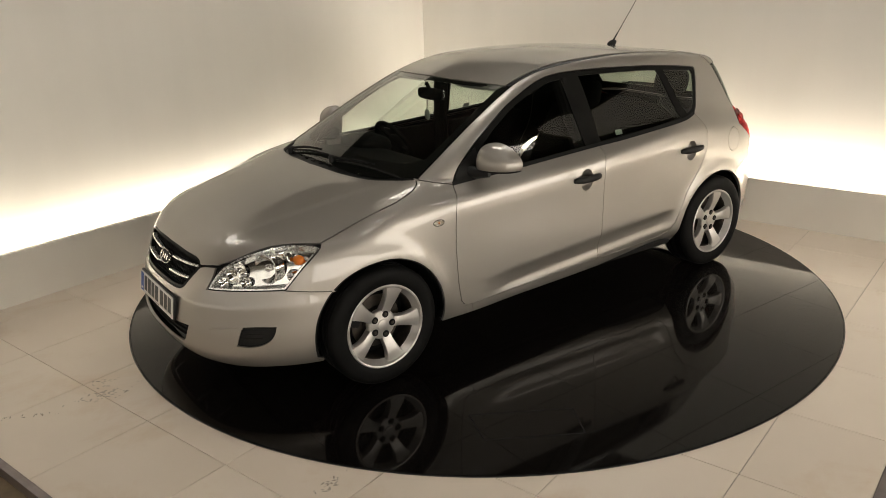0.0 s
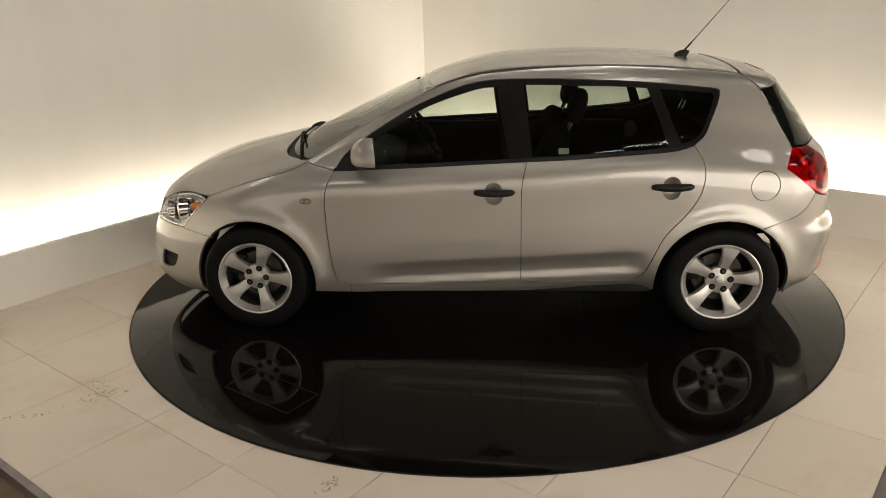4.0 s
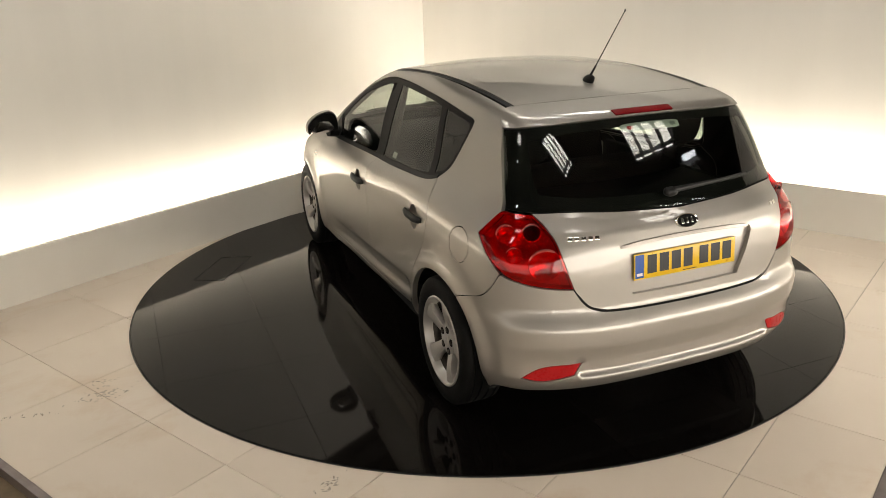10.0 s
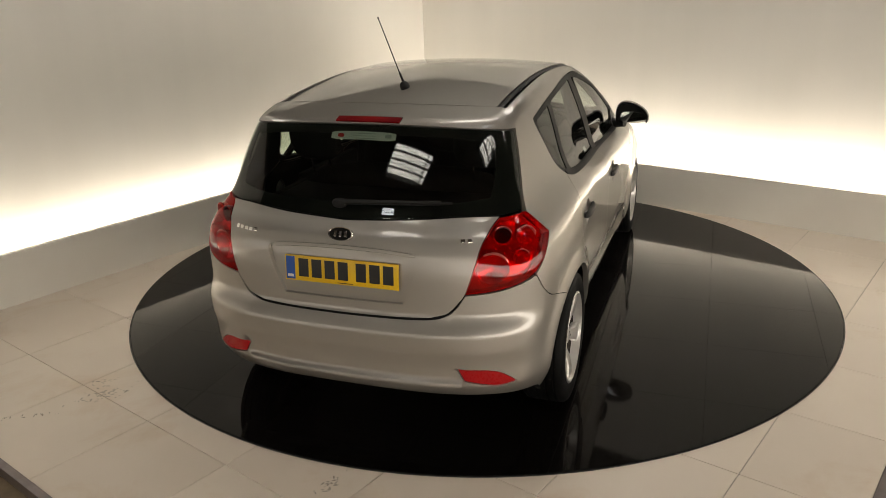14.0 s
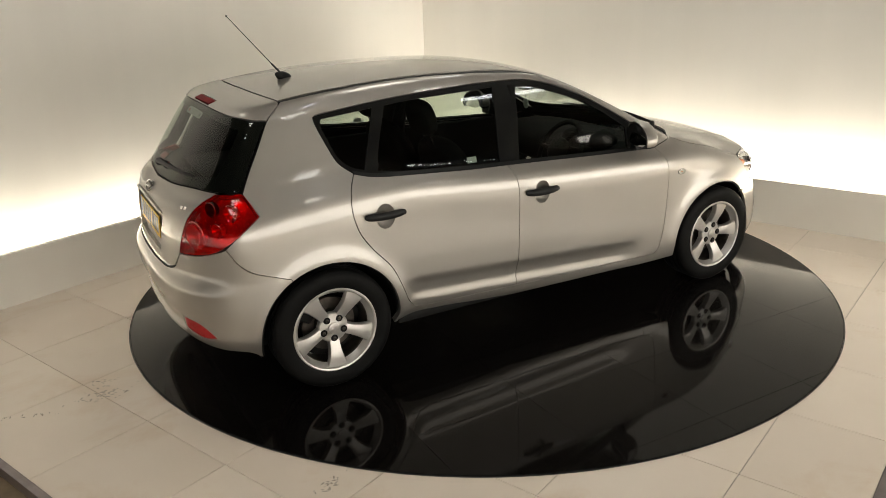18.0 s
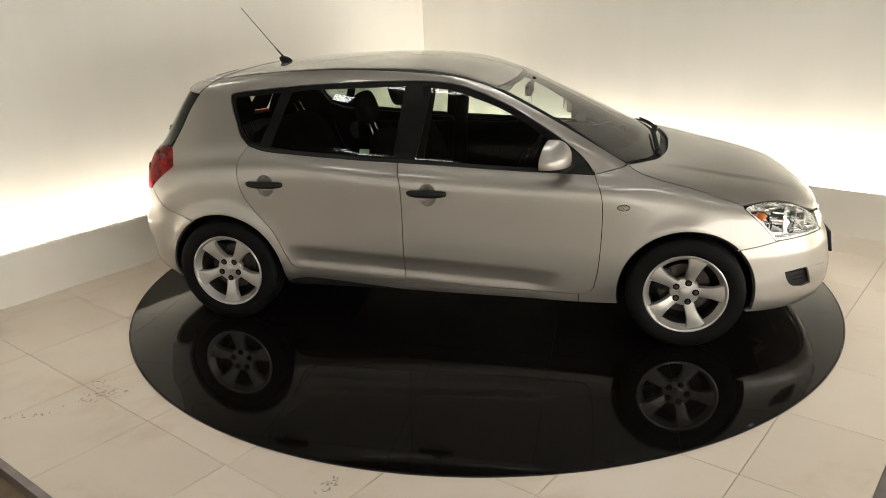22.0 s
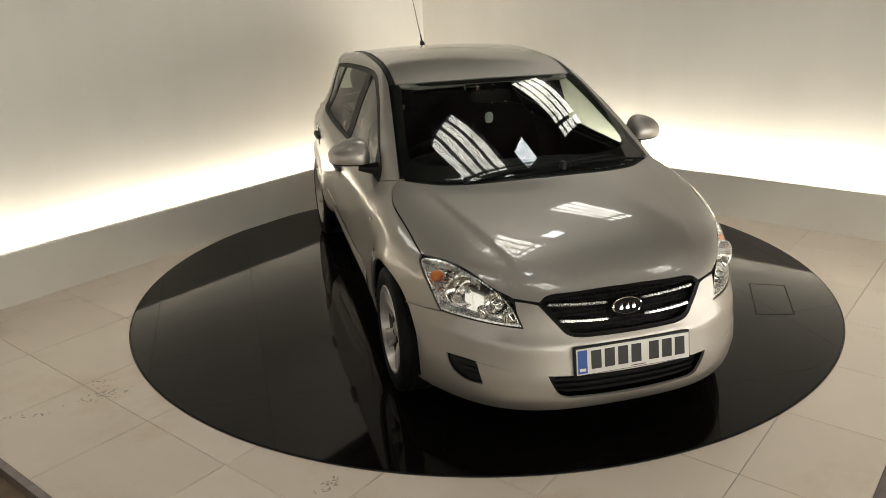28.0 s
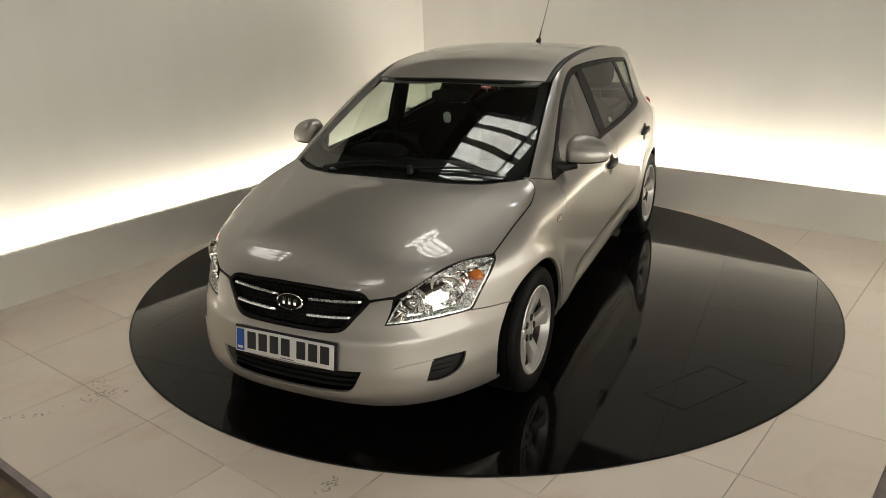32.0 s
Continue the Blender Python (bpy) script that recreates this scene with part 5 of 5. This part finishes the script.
seat(0.02, 0.37, 0.50, (0.0,))
seat(0.02, -0.37, 0.50, (0.0,))
seat(-0.78, 0.0, 1.28, (-0.42, 0.42))
dash = bmesh.new()
blob(dash, (0.52, 1.40, 0.26), (0, 0, 0), None, 3.2, 32)
part("dashboard", dash, CABIN, car, "dark dashboard", Matrix.Translation((0.82, 0, 0.83)))
part("instrument_hood", blob(bmesh.new(), (0.26, 0.40, 0.14), (0.66, -0.37, 0.945), None, 2.6, 20), CABIN, car)
wheel_rim = bmesh.new()
tube(wheel_rim, [(0.185 * math.cos(2 * math.pi * i / 36), 0.185 * math.sin(2 * math.pi * i / 36), 0) for i in range(37)], 0.015, 10)
steer = part("steering_wheel", wheel_rim, CABIN, car, "dark steering wheel", Matrix.Translation((0.43, -0.37, 0.90)) @ Matrix.Rotation(radians(-62), 4, "Y"))
part("steering_boss", blob(bmesh.new(), (0.15, 0.17, 0.06), (0, 0, 0.02), None, 2.6, 16), CABIN, steer)
for a in (90, 210, 330):
    part("steering_spoke", tube(bmesh.new(), [(0.05 * math.cos(radians(a)), 0.05 * math.sin(radians(a)), 0.015), (0.18 * math.cos(radians(a)), 0.18 * math.sin(radians(a)), 0)], 0.014, 8), CABIN, steer)
rear_view = part("rear_view_mirror", blob(bmesh.new(), (0.035, 0.25, 0.072), (0, 0, 0), None, 4, 20), CABIN, car, "dark rear-view mirror", Matrix.Translation((0.40, 0, 1.275)))
part("mirror_stalk", tube(bmesh.new(), [(0.0, 0, 0.02), (0.03, 0, 0.07)], 0.012, 8), CABIN, rear_view)
part("mirror_glass", boxed((0.002, 0.225, 0.055), (-0.019, 0, 0)), CHROME, rear_view, smooth=False)
part("air_freshener", blob(bmesh.new(), (0.014, 0.052, 0.066), (0, 0, 0), None, 2.4, 16), STICKER, rear_view, "pale hanging air freshener", Matrix.Translation((0.015, -0.02, -0.125)))
part("freshener_cord", tube(bmesh.new(), [(0.012, -0.015, -0.03), (0.015, -0.02, -0.095)], 0.0018, 6), CABIN, rear_view)
part("parcel_shelf", boxed((0.46, 1.10, 0.02), (-1.45, 0, 0.97), 0.006), CABIN, car)
part("boot_lining", boxed((0.55, 1.20, 0.05), (-1.50, 0, 0.55), 0.01), CABIN, car)
patch("headlining", roof_line, on_top, [PALE_TRIM], car, h=0.08, gap=0.004, lift=-0.034, depth=0.004, liner=False)
for s in (-1, 1):
    part("sun_visor", blob(bmesh.new(), (0.14, 0.40, 0.022), (0.27, s * 0.33, 1.352), Matrix.Rotation(radians(14), 4, "Y"), 4, 16), PALE_TRIM, car)
    part("pillar_trim", tube(bmesh.new(), [(-0.20, s * 0.735, 0.50), (-0.17, s * 0.70, 0.98), (-0.11, s * 0.575, 1.36)], [0.07, 0.05, 0.045], 10), CABIN, car)
part("bulkhead", boxed((0.03, 1.36, 0.52), (0.98, 0, 0.66)), SEAM, car)
part("boot_wall", boxed((0.03, 1.20, 0.60), (-1.80, 0, 0.62)), SEAM, car)
for s in (-1, 1):
    part("boot_side", boxed((0.44, 0.04, 0.48), (-1.40, s * 0.58, 0.74), 0.02), CABIN, car)


# ---- the display bay ----
def room_box(name, lo, hi, mat, label="", kind="structure", bevel=0.0):
    size = [b - a for a, b in zip(lo, hi)]
    mid = [(a + b) / 2 for a, b in zip(lo, hi)]
    ob = part(name, boxed(size, (0, 0, 0), bevel), mat, m=ROOM @ pose(*mid), smooth=False)
    return tagged(ob, label, kind=kind)


FLOOR_Z = -0.005
room_box("ground", (-12, -12, -0.35), (10, 10, -0.055), CONCRETE, "worn brown concrete workshop floor")
room_box("floor", (-2.95, -2.62, -0.054), (WALL_A, WALL_B, FLOOR_Z - 0.004), GROUT, "raised tiled display floor")
room_box("trim", (-2.985, -2.66, -0.054), (-2.951, WALL_B, FLOOR_Z + 0.002), METAL_EDGE, "dull metal edge strip of the tiled floor")
room_box("trim", (-2.95, -2.66, -0.054), (WALL_A, -2.621, FLOOR_Z + 0.001), METAL_EDGE, "dull metal edge strip of the tiled floor")
room_box("wall_left", (-5.2, WALL_B + PLINTH_T + COVE, -0.05), (WALL_A + 0.6, WALL_B + PLINTH_T + COVE + 0.12, 2.85), WALL_PAINT, "plain off-white display wall lit from below")
room_box("wall_right", (WALL_A + PLINTH_T + COVE, -5.2, -0.05), (WALL_A + PLINTH_T + COVE + 0.12, WALL_B + PLINTH_T + COVE - 0.002, 2.85), WALL_PAINT, "plain off-white display wall lit from below")
room_box("plinth_left", (-5.2, WALL_B, -0.05), (WALL_A - 0.001, WALL_B + PLINTH_T, PLINTH_H), PLINTH_PAINT, "low pale light plinth along the wall")
room_box("plinth_right", (WALL_A, -5.2, -0.05), (WALL_A + PLINTH_T, WALL_B + PLINTH_T, PLINTH_H), PLINTH_PAINT, "low pale light plinth along the wall")
room_box("cove_bed_left", (-5.2, WALL_B + PLINTH_T + 0.001, -0.05), (WALL_A + PLINTH_T, WALL_B + PLINTH_T + COVE - 0.001, 0.16), WALL_PAINT, "bed of the light cove")
room_box("cove_bed_right", (WALL_A + PLINTH_T + 0.001, -5.2, -0.05), (WALL_A + PLINTH_T + COVE - 0.001, WALL_B + PLINTH_T + COVE - 0.003, 0.159), WALL_PAINT, "bed of the light cove")
# the building around
CEIL = 4.9
for name, lo, hi, mat in (("wall_north", (-7.5, 5.2, -0.06), (6.2, 5.4, CEIL), BUILDING), ("wall_east", (6.0, -6.6, -0.06), (6.2, 5.2, CEIL), BUILDING),
                          ("wall_south", (-7.5, -6.8, -0.06), (6.2, -6.6, 2.8), PALE_WALL), ("wall_west", (-7.7, -6.6, -0.06), (-7.5, 5.2, 2.8), PALE_WALL),
                          ("wall_south_upper", (-7.5, -6.8, 2.8), (6.2, -6.6, CEIL), BUILDING), ("wall_west_upper", (-7.7, -6.6, 2.8), (-7.5, 5.2, CEIL), BUILDING),
                          ("ceiling", (-7.7, -6.8, CEIL), (6.2, 5.4, CEIL + 0.2), BUILDING)):
    room_box(name, lo, hi, mat, "plain shell of the hall round the display bay")


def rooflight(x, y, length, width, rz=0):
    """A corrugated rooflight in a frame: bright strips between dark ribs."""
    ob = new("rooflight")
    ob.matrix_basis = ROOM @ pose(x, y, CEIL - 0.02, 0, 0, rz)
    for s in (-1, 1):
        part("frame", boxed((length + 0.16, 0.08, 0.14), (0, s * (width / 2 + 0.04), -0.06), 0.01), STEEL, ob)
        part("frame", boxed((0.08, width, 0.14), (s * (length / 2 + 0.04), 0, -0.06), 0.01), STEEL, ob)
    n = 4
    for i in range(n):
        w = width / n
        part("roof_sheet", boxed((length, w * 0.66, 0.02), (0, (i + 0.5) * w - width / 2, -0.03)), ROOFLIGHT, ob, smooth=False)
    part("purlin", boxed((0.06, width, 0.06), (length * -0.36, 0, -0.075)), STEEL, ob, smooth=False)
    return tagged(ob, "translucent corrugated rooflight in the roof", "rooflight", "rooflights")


# the third is unseen, added in line with the others
for x, y in ((0.55, 0.24), (3.55, 0.20), (-2.45, 3.4)):
    rooflight(x, y, 1.42, 1.02, 90)
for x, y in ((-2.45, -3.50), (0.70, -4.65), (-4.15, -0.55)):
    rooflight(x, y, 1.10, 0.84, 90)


def floodlight(x, y, drop=0.12):
    ob = new("floodlight")
    ob.matrix_basis = ROOM @ pose(x, y, CEIL - drop)
    part("housing", boxed((0.46, 0.36, 0.10), (0, 0, 0.06), 0.02), STEEL, ob)
    part("diffuser", boxed((0.40, 0.30, 0.02), (0, 0, 0.0)), FLOODLIGHT, ob, smooth=False)
    for s in (-1, 1):
        part("hanger", tube(bmesh.new(), [(s * 0.2, 0, 0.10), (s * 0.2, 0, drop - 0.001)], 0.01), STEEL, ob)
    return tagged(ob, "square cool-white floodlight hung under the roof", "ceiling light", "floodlights")


# the last is assumed and added, no reflection places it
for x, y in ((1.62, -0.22), (-5.5, -0.3), (1.35, -5.7), (-1.5, -1.9)):
    floodlight(x, y)
for y in (-5.9, -2.45, 1.25, 4.2):
    room_box("roof_beam", (-7.49, y, CEIL - 0.32), (5.99, y + 0.15, CEIL - 0.001), STEEL, "dark steel roof beam", bevel=0.01)


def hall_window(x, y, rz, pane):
    """Tall fill light added on an unseen wall: pale frame, sill, two frosted panes."""
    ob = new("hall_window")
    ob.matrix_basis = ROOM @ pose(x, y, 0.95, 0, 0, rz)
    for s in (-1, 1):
        part("panel_frame", boxed((0.02, 0.10, 1.56), (s * 0.98, 0, 0)), WALL_PAINT, ob, smooth=False)
        part("panel_frame", boxed((1.94, 0.10, 0.06), (0, 0, s * 0.75)), WALL_PAINT, ob, smooth=False)
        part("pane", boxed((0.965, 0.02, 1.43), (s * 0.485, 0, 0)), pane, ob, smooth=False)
    part("panel_sill", boxed((1.96, 0.16, 0.04), (0, 0.06, -0.805)), WALL_PAINT, ob, smooth=False)
    return tagged(ob, "added pale-framed fill light panel on the unseen hall wall", kind="structure")


# two rows of added fill light panels, the west row dimmer
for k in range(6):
    hall_window(-6.3 + 2.0 * k, -6.53, 0, FILL_PANE)
    hall_window(-7.43, -5.4 + 2.0 * k, -90, FILL_PANE_DIM)

# tubes in the cove
for x0 in np.arange(-4.6, 2.2, 1.25):
    for nm, m in (("left", ROOM @ pose(x0, WALL_B + PLINTH_T + 0.05, 0.175, 0, 90, 0)), ("right", ROOM @ pose(WALL_A + PLINTH_T + 0.05, x0, 0.174, 90, 0, 0))):
        ob = new("cove_tube")
        ob.matrix_basis = m
        part("lamp", lathe(bmesh.new(), [(0.001, -0.58), (0.013, -0.58), (0.013, 0.58), (0.001, 0.58)], 10, "Z"), TUBE_GLOW, ob)
        part("cap", lathe(bmesh.new(), [(0.001, -0.60), (0.015, -0.60), (0.015, -0.575), (0.001, -0.575)], 10, "Z"), BLACK_TRIM, ob)
        tagged(ob, "fluorescent tube lying in the light cove", "light tube", "tubes in the light cove")

# turntable
turntable = new("turntable")
tagged(turntable, "large round black gloss turntable set in the tiled floor", "turntable")
DISC_R = 2.242
part("deck", lathe(bmesh.new(), [(0.001, -0.0018), (1.2, -0.0018), (DISC_R - 0.002, -0.0018), (DISC_R, -0.003), (DISC_R, -0.0045), (DISC_R - 0.05, -0.0049)], 180, "Z"), SEAM, turntable)
ring = part("turntable_gap", lathe(bmesh.new(), [(DISC_R + 0.001, FLOOR_Z + 0.0008), (DISC_R + 0.006, FLOOR_Z + 0.0008)], 180, "Z"), SEAM)
tagged(ring, "thin dark gap round the turntable", kind="structure")


def clip_half(poly, nx, ny, d):
    out = []
    for (x0, y0), (x1, y1) in zip(poly, poly[1:] + poly[:1]):
        a, b = x0 * nx + y0 * ny - d, x1 * nx + y1 * ny - d
        if a <= 0:
            out.append((x0, y0))
        if a * b < 0:
            t = a / (a - b)
            out.append((x0 + t * (x1 - x0), y0 + t * (y1 - y0)))
    return out


def deck_tiles():
    """Square black tiles that cover the turntable, cut round at its rim."""
    xs = [-2.5, -1.875, -1.27, -0.655, -0.04, 0.575, 1.19, 1.80, 2.5]
    ys = [-2.7, -2.09, -1.50, -0.90, -0.30, 0.30, 0.90, 1.49, 2.09, 2.7]
    g = 0.0008
    for x0, x1 in zip(xs, xs[1:]):
        for y0, y1 in zip(ys, ys[1:]):
            poly = [(x0 + g, y0 + g), (x1 - g, y0 + g), (x1 - g, y1 - g), (x0 + g, y1 - g)]
            for k in range(180):
                if len(poly) < 3:
                    break
                a = math.pi * k / 90
                poly = clip_half(poly, math.cos(a), math.sin(a), (DISC_R - 0.004) * math.cos(math.pi / 180))
            if len(poly) < 3:
                continue
            bm = bmesh.new()
            top = [bm.verts.new((x, y, 0.0)) for x, y in poly]
            low = [bm.verts.new((x, y, -0.0017)) for x, y in poly]
            bm.faces.new(top)
            for i in range(len(poly)):
                j = (i + 1) % len(poly)
                bm.faces.new((top[i], low[i], low[j], top[j]))
            bmesh.ops.recalc_face_normals(bm, faces=bm.faces)
            part("deck_tile", bm, DISC, turntable, smooth=False)


deck_tiles()
corners = [Vector(p) for p in ((1.22, 1.56, 0.0005), (1.145, 1.355, 0.0005), (0.725, 1.615, 0.0005), (0.83, 1.80, 0.0005))]
for a, b in zip(corners, corners[1:] + corners[:1]):
    d = (b - a)
    bm = boxed((d.length, 0.006, 0.001), (0, 0, 0))
    part("hatch_joint", bm, SEAM, turntable, m=Matrix.Translation((a + b) / 2) @ Matrix.Rotation(math.atan2(d.y, d.x), 4, "Z"), smooth=False)


# ---- floor tiles ----
def tiles():
    floor = bpy.data.objects["floor"]
    back = floor.matrix_basis.inverted() @ ROOM
    a_lines = [-2.95, -2.39] + [-2.39 + 0.602 * k for k in range(1, 8)] + [WALL_A]
    b_lines = [-2.62, -2.155, -1.56, -0.965, -0.37, 0.225, 0.82, 1.42, 2.02, WALL_B]
    shared = {}
    for i in range(len(a_lines) - 1):
        for j in range(len(b_lines) - 1):
            w, d = a_lines[i + 1] - a_lines[i], b_lines[j + 1] - b_lines[j]
            x, y = (a_lines[i] + a_lines[i + 1]) / 2, (b_lines[j] + b_lines[j + 1]) / 2
            if math.hypot(abs(x) + w / 2, abs(y) + d / 2) < DISC_R - 0.06:
                continue
            key = (round(w, 3), round(d, 3))
            if key not in shared:
                bm = boxed((w - 0.0028, d - 0.0028, 0.02), (0, 0, 0), 0.0012)
                me = bpy.data.meshes.new("tile")
                bm.to_mesh(me)
                bm.free()
                me.materials.append(TILE)
                shared[key] = me
            ob = new("tile", shared[key])
            ob.parent = floor
            ob.matrix_basis = back @ pose(x, y, FLOOR_Z - 0.01)


tiles()


def scuffs():
    """Small dark worn flecks trodden into the tiles."""
    rng = random.Random(11)
    bm = bmesh.new()
    for cx, cy, sx, sy, n, along in ((-1.92, -1.55, 0.16, 0.07, 60, 35), (-2.19, -1.75, 0.14, 0.02, 16, 10), (-0.62, -2.30, 0.11, 0.035, 34, 60), (-1.98, -1.42, 0.10, 0.03, 16, 20)):
        a = radians(along)
        for _ in range(n):
            u, v = rng.gauss(0, sx * 0.5), rng.gauss(0, sy * 0.5)
            x, y = cx + u * math.cos(a) - v * math.sin(a), cy + u * math.sin(a) + v * math.cos(a)
            if math.hypot(x, y) < DISC_R + 0.02:
                continue
            r = rng.uniform(0.002, 0.0075)
            b = rng.uniform(0, math.pi)
            pts = []
            for k in range(6):
                q, w = 2 * math.pi * k / 6, r * rng.uniform(0.6, 1.2)
                p0, p1 = w * 1.9 * math.cos(q), w * 0.6 * math.sin(q)
                pts.append(bm.verts.new((x + p0 * math.cos(b) - p1 * math.sin(b), y + p0 * math.sin(b) + p1 * math.cos(b), FLOOR_Z + 0.0006)))
            bm.faces.new(pts)
    ob = part("floor_scuffs", bm, SCUFF, smooth=False)
    tagged(ob, "small dark scuffs and worn flecks on the cream tiles", kind="stuff")


scuffs()


# ---- what moves ----
def motions():
    rows_car, rows_disc = [], []
    for t in range(33):
        a = 218.417 - 10.3666 * t
        spin = Matrix.Rotation(radians(a), 4, "Z")
        rows_disc.append((t, spin))
        rows_car.append((t, spin @ Matrix.Translation((-0.0602, -0.0193, 0.0))))
    walk(turntable, rows_disc)
    walk(car, rows_car)


motions()
